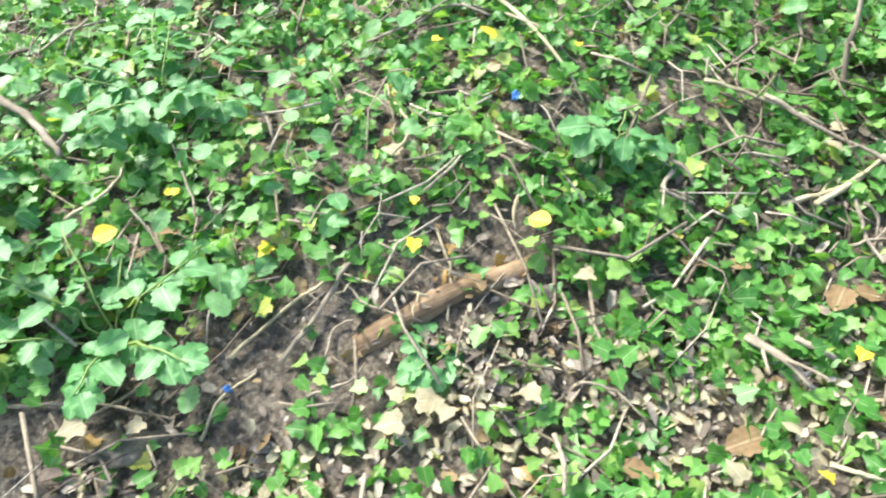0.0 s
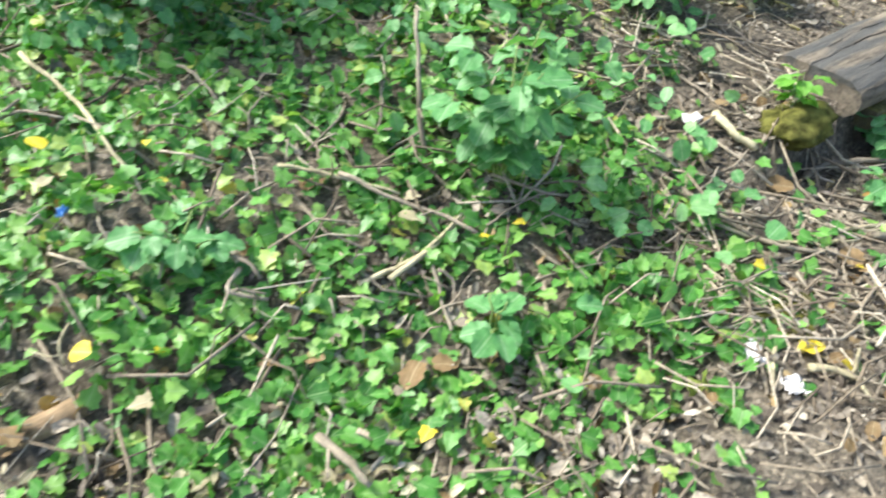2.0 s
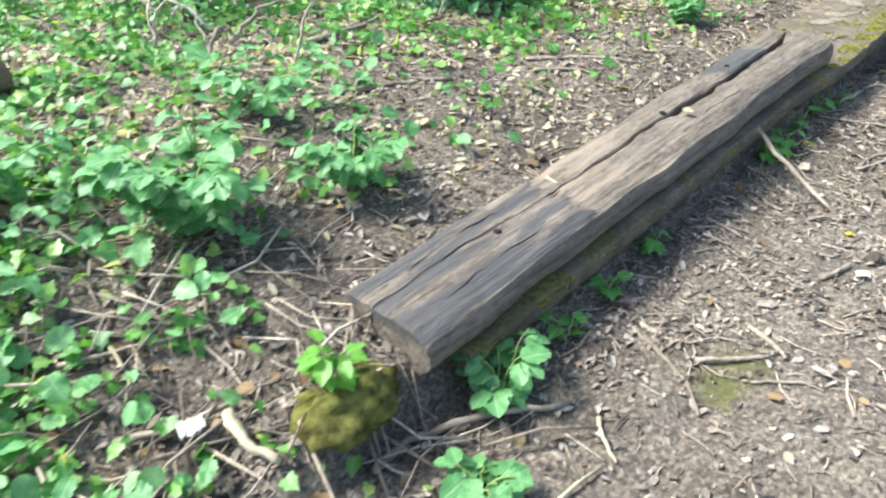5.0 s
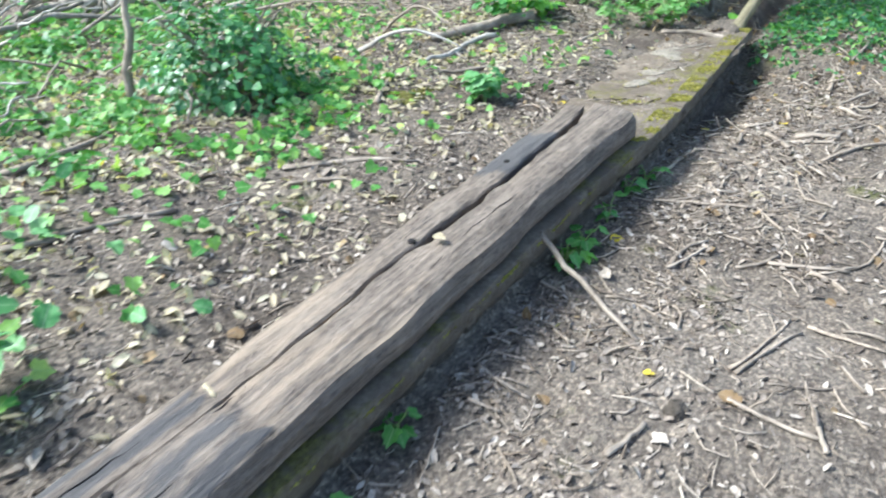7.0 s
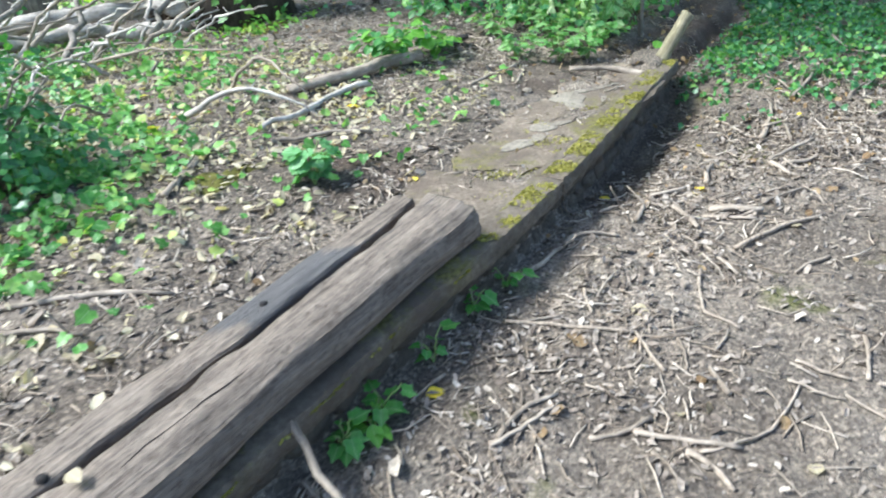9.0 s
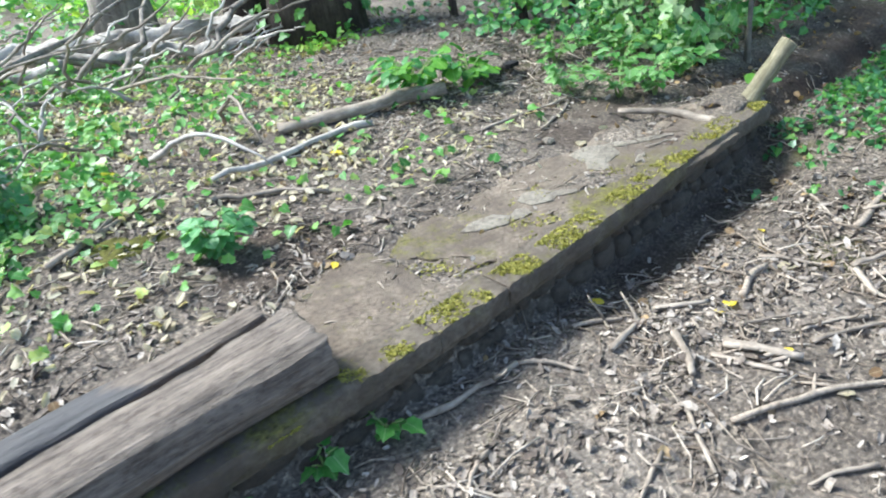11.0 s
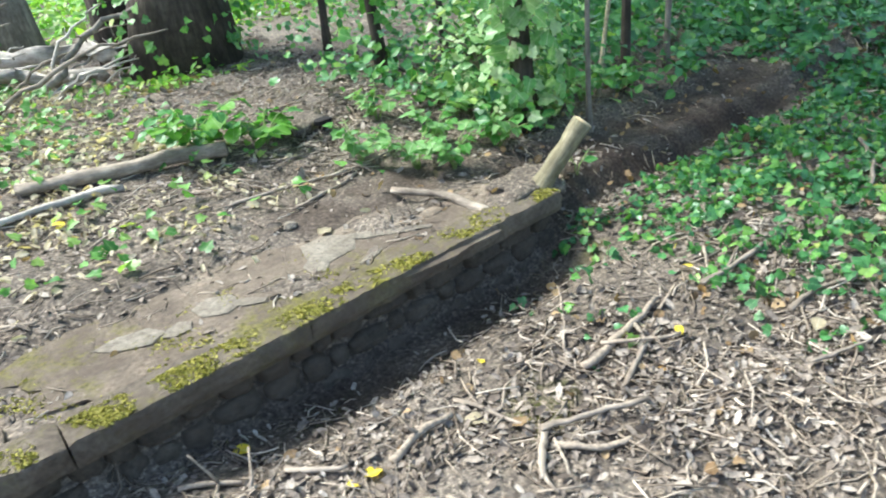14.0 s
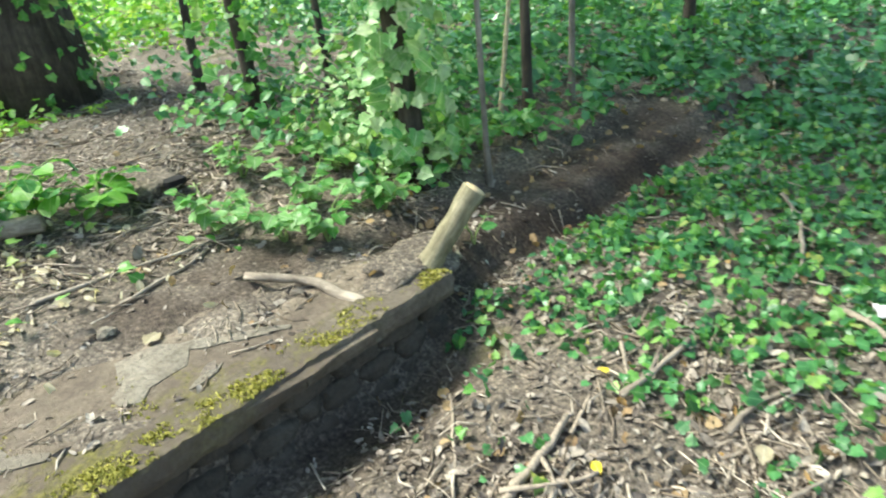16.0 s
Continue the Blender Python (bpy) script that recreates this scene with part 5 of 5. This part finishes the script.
def right_ivy(u, d):
    x, y = OX + UX * u - UY * d, OY + UY * u + UX * d
    e = u - 1.75 - 0.3 * np.clip(-d - 0.5, 0, 3) + 0.35 * wave(x, y, 0.9, 7)
    t = smooth(0.08, -0.06, d) + smooth(4.2, 4.6, u)
    return (0.16 * smooth(-0.4, 0.3, e) + 0.84 * smooth(-0.1, 1.0, e)) * np.clip(t, 0, 1) * np.clip(0.62 + 0.75 * wave(x, y, 0.45, 8), 0.06, 1)


def carpet(name, n, box, weight, mat, label, seed, low=0.015, high=0.085, s0=0.032, s1=0.066, tip=0.42, kind="ivy"):
    u, d, x, y = scatter(n, *box, weight, seed)
    r = np.random.RandomState(seed + 1)
    k = len(u)
    z = ground_z(x, y) + low + (high - low) * r.beta(1.6, 1.8, k) * (0.65 + 0.5 * np.clip(wave(x, y, 0.35, 9), -1, 1))
    return cloud(name, kind, np.stack([x, y, z], 1), tilt(k, tip, seed + 2, (0.05, -0.25, 1)), r.uniform(s0, s1, k), mat, label, {"ivy": "ivy", "dead": "leaves", "brown": "leaves", "straw": "leaf litter", "grass": "grass"}.get(name.split("_")[0], "plants"), None, seed + 3)


carpet("ivy_carpet", 43000, (-9.6, -3.7, -0.9, 3.4), left_ivy, IVY, "dense carpet of glossy green ivy on the bank", 11, 0.014, 0.09, 0.027, 0.062, 0.46)
carpet("ivy_patch", 30000, (-4.6, 1.6, 0.2, 5.4), mid_ivy, IVY, "scattered ivy on the soil behind the kerb", 21)
carpet("ivy_bank", 15000, (0.8, 5.0, -3.6, 1.0), right_ivy, IVY, "ivy carpet over the shaded bank past the kerb", 31, 0.015, 0.1, 0.022, 0.05, 0.65)
# Darker leaf copies put the bank's shade into the colour.
carpet("ivy_bank", 36000, (0.8, 5.0, -3.6, 1.0), right_ivy, DEEP, "ivy leaves coloured dark for the shade on the bank", 61, 0.01, 0.09, 0.022, 0.05, 0.7)
carpet("ivy_bank", 22000, (3.8, 10.0, -6.0, 1.4), right_ivy, DEEP, "ivy carpet running on under the trees", 35, 0.02, 0.12, 0.05, 0.09)


def by_heap(u, d):
    x, y = OX + UX * u - UY * d, OY + UY * u + UX * d
    return smooth(1.0, 0.4, np.hypot((x - 4.6) / 2.2, (y - 6.4) / 1.1)) * np.clip(0.4 + wave(x, y, 0.6, 6), 0, 1)


def grassy(u, d):
    x, y = OX + UX * u - UY * d, OY + UY * u + UX * d
    strip = smooth(1.0, 0.5, np.hypot((u - 1.5) / 0.8, (d - 3.3) / 0.3))
    clearing = smooth(1.0, 0.4, np.hypot((u - 3.6) / 2.2, (d - 7.6) / 3.2))
    return np.clip(strip + clearing, 0, 1) * np.clip(0.55 + 0.6 * wave(x, y, 0.4, 8), 0, 1)


def kerb_end(u, d):
    x, y = OX + UX * u - UY * d, OY + UY * u + UX * d
    return smooth(-3.75, -4.2, u + 0.25 * np.clip(d - 0.4, -0.3, 1.5) * -1) * smooth(2.6, 1.8, d) * smooth(-0.8, -0.4, d) * np.clip(0.45 + 0.8 * wave(x, y, 0.35, 8), 0, 1)


carpet("ivy_patch", 5600, (-5.6, -3.4, -0.8, 2.6), kerb_end, IVY, "thin ivy and seedlings round the kerb's mossy end", 51, 0.01, 0.1, 0.025, 0.055)
carpet("seedling_patch", 900, (-5.3, -3.4, -0.4, 2.6), kerb_end, BRAMBLE, "young bramble leaves scattered round the kerb's end", 54, 0.05, 0.2, 0.04, 0.075, 0.4, "nettle")
carpet("straw_litter", 5200, (-7.8, -5.2, -0.7, 0.5), lambda u, d: smooth(0.46, 0.15, d) * smooth(-7.8, -7.4, u) * smooth(-5.2, -5.7, u), PALE, "pale dry straw and shredded leaves at the ivy's edge", 57, 0.012, 0.06, 0.02, 0.055, 0.5, "flake")
carpet("ivy_patch", 3500, (-2.5, 5.5, 2.5, 7.0), by_heap, IVY, "ivy creeping round the heap of logs", 33, 0.02, 0.3, 0.04, 0.08)
carpet("grass_patch", 24000, (0.5, 6.4, 2.8, 11.0), grassy, BRIGHT, "bright green low plants, lightened in colour for the sunlit clearing", 34, 0.01, 0.12, 0.04, 0.1, 0.6, "flake")
carpet("straw_litter", 24000, (-4.6, 1.4, 0.3, 5.2), lambda u, d: (0.25 + 0.35 * smooth(0.9, 1.6, d)) * (1 + wave(u, d, 0.7, 4)), PALE, "pale dry straw and shredded leaves behind the kerb", 160, 0.008, 0.03, 0.025, 0.07, 0.5, "flake")
carpet("brown_leaves", 4200, (-9.4, -3.6, -1.2, 3.0), lambda u, d: 0.3 + 0.4 * left_ivy(u, d), BROWN, "dead brown leaves caught among the ivy", 38, 0.0, 0.05, 0.02, 0.055, 0.8, "nettle")
carpet("brown_leaves", 4200, (1.0, 6.5, -4.0, 1.2), lambda u, d: 0.3 + 0.4 * right_ivy(u, d), BROWN, "dead brown leaves caught among the bank's ivy", 39, 0.0, 0.05, 0.02, 0.05, 0.8, "nettle")


def briars(u, d):
    x, y = OX + UX * u - UY * d, OY + UY * u + UX * d
    back = smooth(0.35, 0.7, d) * smooth(1.9, 1.3, d) * smooth(-5.6, -4.9, u) * smooth(-2.6, -3.4, u - 0.3 * d)
    corner = smooth(-6.2, -7.0, u - 0.5 * (d - 0.6)) * smooth(0.3, 0.7, d)
    return np.clip((back + corner) * np.clip(0.5 + 0.8 * wave(x, y, 0.6, 3), 0, 1), 0, 1)


carpet("bramble_cover", 3600, (-9.4, -2.2, 0.0, 3.4), briars, BRAMBLE, "loose cover of pale green bramble leaves", 37, 0.04, 0.26, 0.05, 0.085, 0.4, "nettle")


def undergrowth(u, d):
    x, y = OX + UX * u - UY * d, OY + UY * u + UX * d
    a = smooth(1.9, 2.7, u + 0.15 * d) * smooth(0.44, 0.6, d)
    b = smooth(4.2, 5.4, u) * smooth(-4, -1, -np.abs(d))
    c = smooth(5.2, 6.5, d + 0.35 * wave(x, y, 1.5, 1)) * (1 - 0.5 * smooth(1.0, 0.4, np.abs(u - 3.2) / 1.2))
    e = 0.8 * smooth(2.6, 4.0, d) * smooth(0.0, -2.5, u)
    return np.clip(a + b + c + e, 0, 1) * np.clip(0.6 + 0.7 * wave(x, y, 0.9, 2), 0.08, 1)


def shrubs(name, n, box, mat, kind, label, seed, tall, s0, s1, weight=undergrowth):
    u, d, x, y = scatter(n, *box, weight, seed)
    r = np.random.RandomState(seed + 1)
    k = len(u)
    top = tall * np.clip(0.55 + 0.55 * wave(x, y, 0.8, 10), 0.08, 1.2)
    z = ground_z(x, y) + 0.03 + top * r.uniform(0, 1, k) ** 0.8
    return cloud(name, kind, np.stack([x, y, z], 1), tilt(k, 0.5, seed + 2, (0, -0.3, 1)), r.uniform(s0, s1, k), mat, label, "undergrowth", None, seed + 3)


def thinned(u, d):
    return undergrowth(u, d) * (1 - 0.92 * smooth(1.9, 2.6, d) * smooth(4.6, 3.6, u))


shrubs("undergrowth", 20000, (1.6, 9.0, 0.2, 6.0), SHRUB, "oval", "dense green woodland undergrowth behind the hollow", 41, 0.45, 0.04, 0.085, thinned)
shrubs("dark_undergrowth", 14000, (1.6, 9.0, 0.2, 6.0), DEEP, "ivy", "dark ivy leaves mixed through the undergrowth", 43, 0.35, 0.04, 0.08, thinned)
shrubs("undergrowth", 16000, (3.4, 12.0, -4.5, 3.0), DEEP, "ivy", "dense green undergrowth on the shaded bank", 46, 0.4, 0.05, 0.1)
shrubs("undergrowth", 7000, (-5.0, 1.2, 2.4, 8.0), SHRUB, "oval", "tangled green undergrowth round the log heap", 51, 0.4, 0.045, 0.09)
# Part of this undergrowth's brightness is sunlight painted into the leaf colour.
shrubs("bright_undergrowth", 17000, (0.5, 9.0, 5.0, 14.0), BRIGHT, "oval", "lime-green undergrowth beyond the big tree, sunlight put into its colour", 56, 0.5, 0.06, 0.13)


def outer(u, d):
    return smooth(6, 10, np.hypot(u + 0.5, d - 1.0)) * smooth(1.0, 3.5, d + 0.5 * np.abs(u))


shrubs("far_undergrowth", 10000, (-22, 22, 3.0, 30), SHRUB, "oval", "green undergrowth running back between the trees", 61, 1.1, 0.14, 0.3, outer)


def mound(name, at, rad, height, n, mat, kind, label, seed, s0=0.032, s1=0.06, hollow=0.55):
    """A bush: twigs from the root and a shell of leaves with gaps."""
    r = np.random.RandomState(seed)
    root = new(name)
    root.location = at
    tagged(root, label, "bush")
    for k in range(16):
        a = r.uniform(0, 6.28)
        e = Vector((math.cos(a) * rad * 0.75, math.sin(a) * rad * 0.75, height * r.uniform(0.4, 0.95)))
        build("branch", *tube(bend([(0, 0, 0), (e.x * 0.3, e.y * 0.3, e.z * 0.6), e], 8, 0.012, seed + k), [0.012, 0.004], 6, 0.1), STICK, root)
    v = r.normal(0, 1, (n, 3))
    v /= np.linalg.norm(v, axis=1)[:, None]
    v[:, 2] = np.abs(v[:, 2])
    k = hollow + (1 - hollow) * r.uniform(0, 1, n)
    k *= 1 + 0.25 * np.sin(5 * np.arctan2(v[:, 1], v[:, 0]) + seed)
    P = v * k[:, None] * np.array([rad, rad, height]) + [0, 0, 0.02]
    cloud("foliage", kind, P, v * 0.8 + tilt(n, 0.45, seed + 1, (0, 0, 0.6)), r.uniform(s0, s1, n), mat, "", "", root, seed + 2)
    return root


mound("ivy_bush", G(-1.3, 2.0), 0.45, 0.58, 1100, DEEP, "ivy", "dark bushy ivy covering an old stump", 3)
mound("ivy_bush", G(-5.5, 1.68), 0.42, 1.0, 1150, DEEP, "ivy", "dark ivy bush on the bank above the ivy carpet", 4, 0.035, 0.06)
mound("ivy_bush", G(-2.6, 2.9), 0.5, 0.35, 500, SHRUB, "oval", "low leafy bush among dead branches", 5)
mound("ivy_bush", G(2.75, 1.25), 0.5, 0.55, 900, SHEEN, "ivy", "pale leafy ivy growth behind the cut stump", 6)


# ---- trees ----
def tree(name, at, rad, height, lean, bark, label, seed, limbs=5, crown=350, leaf=0.16, spread=1.6, ivy=0, ivy_top=2.2, group="trees", bare=2.6, flare=1.5, reach=0.2):
    """A tapered trunk with limbs, a loose crown and, where wanted, climbing ivy."""
    r = np.random.RandomState(seed)
    root = new(name)
    root.location = at
    tagged(root, label, "tree", group)
    n = 16
    f = np.linspace(0, 1, n)
    Q = np.stack([lean[0] * f * height + 0.03 * height * np.sin(3 * f + seed) * f, lean[1] * f * height + 0.02 * height * np.sin(4 * f + 2 * seed) * f, f * height - 0.06], 1)
    R = rad * (1 - 0.72 * f) * (1 + (flare - 1) * np.exp(-f * height / (rad * 3 + 0.02)))
    build("trunk", *tube(Q, R, 14 if rad > 0.1 else 8, 0.09, seed), bark, root)
    ends = [Q[-1]]
    for k in range(limbs):
        i = int(n * r.uniform(bare / height, 0.93)) if bare < height * 0.9 else n - 2
        i = min(i, n - 2)
        a = r.uniform(0, 6.283)
        e = Q[i] + np.array([math.cos(a) * spread * 0.7, math.sin(a) * spread * 0.7, height * 0.14])
        m = Q[i] + np.array([math.cos(a) * spread * 0.35, math.sin(a) * spread * 0.35, height * 0.05])
        build("limb", *tube(bend([Q[i], m, e], 8, 0.02, seed + k), [R[i] * 0.5, R[i] * 0.15], 6, 0.08), bark, root)
        ends.append(e)
    if crown:
        c = np.array(ends)[r.randint(len(ends), size=crown)]
        P = c + r.normal(0, 1, (crown, 3)) * np.array([spread * 0.4, spread * 0.4, spread * 0.28])
        P[:, 2] = np.maximum(P[:, 2], bare)
        cloud("crown", "oval", P, tilt(crown, 0.6, seed + 5), r.uniform(0.6, 1.2, crown) * leaf, BRIGHT, "", "", root, seed + 6)
    if ivy:
        h = r.uniform(0, 1, ivy) ** 0.9 * ivy_top
        a = r.uniform(0, 6.283, ivy)
        i = np.clip(h / height * (n - 1), 0, n - 1).astype(int)
        out = np.stack([np.cos(a), np.sin(a), np.zeros(ivy)], 1)
        P = Q[i] * [1, 1, 0] + out * (R[i] + r.uniform(0.0, 1, ivy) ** 1.5 * reach)[:, None] + np.stack([h * 0, h * 0, h], 1)
        # Thick ivy on a trunk takes the leaf colour with painted sheen.
        cloud("climbing_ivy", "ivy", P, out + tilt(ivy, 0.4, seed + 8, (0, -0.2, 0.5)), r.uniform(0.05, 0.095, ivy), SHEEN if reach < 0.3 and ivy > 500 else IVY, "glossy climbing ivy leaves", "", root, seed + 9)
    return root


def at(x, y):
    return Vector((x, y, float(ground_z(x, y))))


tree("tree", at(6.85, 7.35), 0.3, 9.0, (-0.02, 0.03), BARK, "large dark-barked tree with ivy round its foot", 1, 7, 220, 0.18, 2.6, 200, 0.9, bare=4.0, reach=0.1)
tree("tree", at(6.35, 7.9), 0.16, 8.0, (-0.08, 0.02), BARK, "dark-barked tree standing close to a larger one", 2, 5, 130, 0.18, 2.0, bare=4.0)
tree("tree", at(5.25, 8.9), 0.22, 8.5, (0.0, 0.02), GREYBARK, "grey ridged tree trunk behind the log heap", 3, 5, 350, 0.2, 2.0)
tree("tree", at(8.6, 4.75), 0.06, 5.5, (-0.035, 0.01), BARK, "slender tree thickly clad in ivy painted pale for its sunlit sheen", 4, 4, 160, 0.14, 1.0, 900, 2.4, reach=0.16)
tree("sapling", at(8.92, 4.66), 0.016, 3.6, (-0.03, 0.0), GREYBARK, "thin pale sapling stem in the undergrowth", 5, 3, 60, 0.1, 0.6, group="saplings", bare=2.0)
# The next two have enlarged unseen crowns, added to shade the bank.
tree("sapling", at(9.4, 5.1), 0.03, 4.2, (-0.03, 0.01), BARK, "thin dark sapling stem in the undergrowth", 6, 6, 1100, 0.16, 1.9, group="saplings", bare=2.4)
tree("sapling", at(9.78, 5.25), 0.02, 3.8, (-0.03, 0.02), GREYBARK, "thin pale sapling stem in the undergrowth", 7, 6, 1100, 0.16, 1.9, group="saplings", bare=2.4)
tree("sapling", at(8.15, 6.1), 0.04, 4.5, (-0.1, 0.03), BARK, "dark sapling with broad leaves low down", 8, 3, 80, 0.12, 0.8, 130, 1.3, "saplings", 2.0, reach=0.35)
# Another unseen crown enlarged to cast shade on the bank.
tree("sapling", at(8.62, 6.2), 0.025, 4.2, (-0.04, 0.01), BARK, "thin dark sapling stem in the undergrowth", 9, 6, 700, 0.16, 1.7, group="saplings", bare=2.6)
tree("sapling", at(11.5, 6.2), 0.05, 4.8, (0.03, 0.02), BARK, "dark sapling rising from the shaded bank", 10, 5, 420, 0.16, 1.4, 60, 1.0, "saplings", 2.0, reach=0.3)
tree("sapling", at(7.9, 6.9), 0.03, 4.0, (0.02, 0.0), BARK, "thin dark sapling stem in the undergrowth", 12, 3, 60, 0.1, 0.7, group="saplings", bare=2.0)
tree("sapling", at(9.15, 5.0), 0.014, 3.0, (0.09, 0.0), PEELED, "thin leaning pale sapling in the undergrowth", 13, 2, 40, 0.1, 0.5, group="saplings", bare=1.8)
far = np.random.RandomState(77)
for k in range(16):
    a, q = far.uniform(-1.3, 1.5), far.uniform(17, 30)
    tree("tree", at(6 + q * math.sin(a), 3 + q * math.cos(a)), far.uniform(0.1, 0.25), far.uniform(8, 11), (far.uniform(-0.05, 0.05), 0), (BARK, GREYBARK)[k % 2], "distant woodland tree with a loose green crown", 30 + k, 4, 160, 0.2, 2.0, group="far trees", bare=5.0)


# ---- fine litter ----
def litter_weight(u, d):
    x, y = OX + UX * u - UY * d, OY + UY * u + UX * d
    solid = ((d > -0.02) & (d < 0.145) & (u > -3.58) & (u < 1.96)) | ((d > -0.02) & (d < 0.35) & (u > -3.74) & (u < -0.6))
    slabby = (d > 0.1) & (d < 0.52) & (u > -0.55) & (u < 1.85)
    worn = smooth(0.35, -0.5, wave(x, y, 1.1, 12)) * 0.65 + 0.35
    worn = worn * (1 - 0.75 * smooth(-0.55, -1.1, d) * smooth(1.2, 0.2, u))
    hollow = 0.7 * smooth(0.02, 0.1, d) * smooth(0.6, 0.45, d) * smooth(1.8, 2.0, u) * smooth(4.5, 4.1, u)
    dugout = smooth(0.35, 0.5, d) * smooth(0.95, 0.75, d) * smooth(0.8, 1.2, u) * smooth(2.1, 1.9, u)
    hollow = np.maximum(hollow, 0.85 * dugout)
    trough = smooth(-0.26, -0.1, d) * smooth(0.1, 0.0, d) * smooth(0.1, 0.8, u) * smooth(2.2, 1.8, u)
    return np.where(solid, 0.0, np.where(slabby, 0.3, worn)) * (1 - 0.96 * hollow) * (1 - 0.75 * trough)


def flakes(name, n, box, s0, s1, label, seed, lift=0.006, tip=0.35):
    u, d, x, y = scatter(n, *box, litter_weight, seed)
    r = np.random.RandomState(seed + 1)
    k = len(u)
    P = np.stack([x, y, ground_z(x, y) + lift * r.uniform(0.3, 2.2, k)], 1)
    cloud(name, "flake", P, tilt(k, tip, seed + 2), s0 + (s1 - s0) * r.uniform(0, 1, k) ** 2.2, FLAKE, label, "leaf litter", None, seed + 3)


def twigs(name, n, box, l0, l1, label, seed, lift=0.006, weight=litter_weight):
    """Many thin bent twigs joined into one object."""
    u, d, x, y = scatter(n, *box, weight, seed)
    r = np.random.RandomState(seed + 1)
    k = len(u)
    a = r.uniform(0, 6.283, k)
    ln = l0 + (l1 - l0) * r.uniform(0, 1, k) ** 2
    rad = r.uniform(0.0012, 0.0042, k) * (0.7 + 2.2 * ln)
    way = np.stack([np.cos(a), np.sin(a)], 1)
    side = np.stack([-np.sin(a), np.cos(a)], 1)
    bow = r.normal(0, 0.12, k) * ln
    rings = []
    for f in (-0.5, 0.0, 0.5):
        c = np.stack([x, y], 1) + way * (f * ln)[:, None] + side * (bow * (1 - 4 * f * f))[:, None]
        z = ground_z(c[:, 0], c[:, 1]) + rad + lift * r.uniform(0.2, 2.0, k)
        for q in range(4):
            g = q * math.pi / 2
            off = side * (rad * math.cos(g))[:, None]
            rings.append(np.stack([c[:, 0] + off[:, 0], c[:, 1] + off[:, 1], z + rad * math.sin(g)], 1))
    V = np.stack(rings, 1)
    F = []
    for s in range(2):
        for q in range(4):
            F.append((s * 4 + q, s * 4 + (q + 1) % 4, s * 4 + 4 + (q + 1) % 4, s * 4 + 4 + q))
    F += [(3, 2, 1, 0), (8, 9, 10, 11)]
    F = np.array(F)
    FF = (F[None] + (np.arange(k) * 12)[:, None, None]).reshape(-1, 4)
    tagged(build(name, V.reshape(-1, 3), FF, TWIG), label, "twigs", "", "stuff")



def whole_leaves(u, d):
    return 0.6 * litter_weight(u, d)


carpet("dead_leaves", 1700, (-5.0, 3.2, -3.0, 5.0), whole_leaves, BROWN, "whole dead leaves strewn over the soil", 120, 0.006, 0.02, 0.022, 0.052, 0.5, "nettle")
carpet("dead_leaves", 260, (-5.0, 3.2, -3.0, 5.0), whole_leaves, PALE, "bleached dead leaves strewn over the soil", 124, 0.006, 0.02, 0.02, 0.045, 0.5, "oval")
flakes("leaf_litter", 76000, (-5.2, 3.4, -3.0, 0.6), 0.008, 0.05, "crumbled brown leaf litter on the trodden path", 71)
flakes("leaf_litter", 88000, (-5.0, 3.0, -0.5, 5.2), 0.008, 0.05, "crumbled brown leaf litter behind the kerb", 76)
flakes("leaf_litter", 22000, (-9.4, -3.6, -1.5, 3.2), 0.015, 0.06, "dry brown leaf litter under the ivy", 81, 0.012, 0.5)
flakes("pale_litter", 13000, (-7.8, -4.9, -0.75, 0.5), 0.02, 0.07, "pale dry straw and leaf litter at the edge of the ivy", 84, 0.02, 0.5)
flakes("leaf_litter", 34000, (1.0, 7.6, -5.0, 4.0), 0.015, 0.06, "dry brown leaf litter under the ivy bank", 86, 0.012, 0.5)
twigs("twig_litter", 14500, (-5.0, 3.3, -3.0, 0.6), 0.015, 0.14, "small broken twigs scattered over the path", 91)
twigs("twig_litter", 17000, (-4.8, 2.8, -0.4, 4.8), 0.015, 0.14, "small broken twigs scattered behind the kerb", 95)
twigs("twig_litter", 2600, (0.2, 2.2, 0.75, 3.2), 0.03, 0.2, "dry pale twigs scattered over the slope behind the slab", 150, 0.008)
twigs("twig_pile", 2000, (-0.6, 2.6, -1.5, -0.15), 0.04, 0.2, "loose pile of broken twigs below the kerb", 140, 0.012)
flakes("leaf_pile", 9000, (-0.6, 2.8, -1.6, -0.2), 0.02, 0.06, "curled dead leaves heaped below the kerb", 144, 0.012, 0.6)
twigs("dry_stems", 1000, (-5.1, -3.2, -0.6, 1.4), 0.08, 0.4, "tangle of thin dry stems round the kerb's end", 130, 0.03)
twigs("vine_stems", 4300, (-9.3, -3.6, -1.4, 3.0), 0.05, 0.34, "thin bare ivy stems under the leaves", 98, 0.04)
twigs("vine_stems", 2600, (0.9, 6.6, -4.5, 1.5), 0.04, 0.2, "thin bare ivy stems on the bank", 102, 0.025)
flakes("leaf_litter", 16000, (-16, 14, -10, 12), 0.03, 0.1, "thin scatter of brown leaves over the wood floor", 110, 0.01, 0.4)
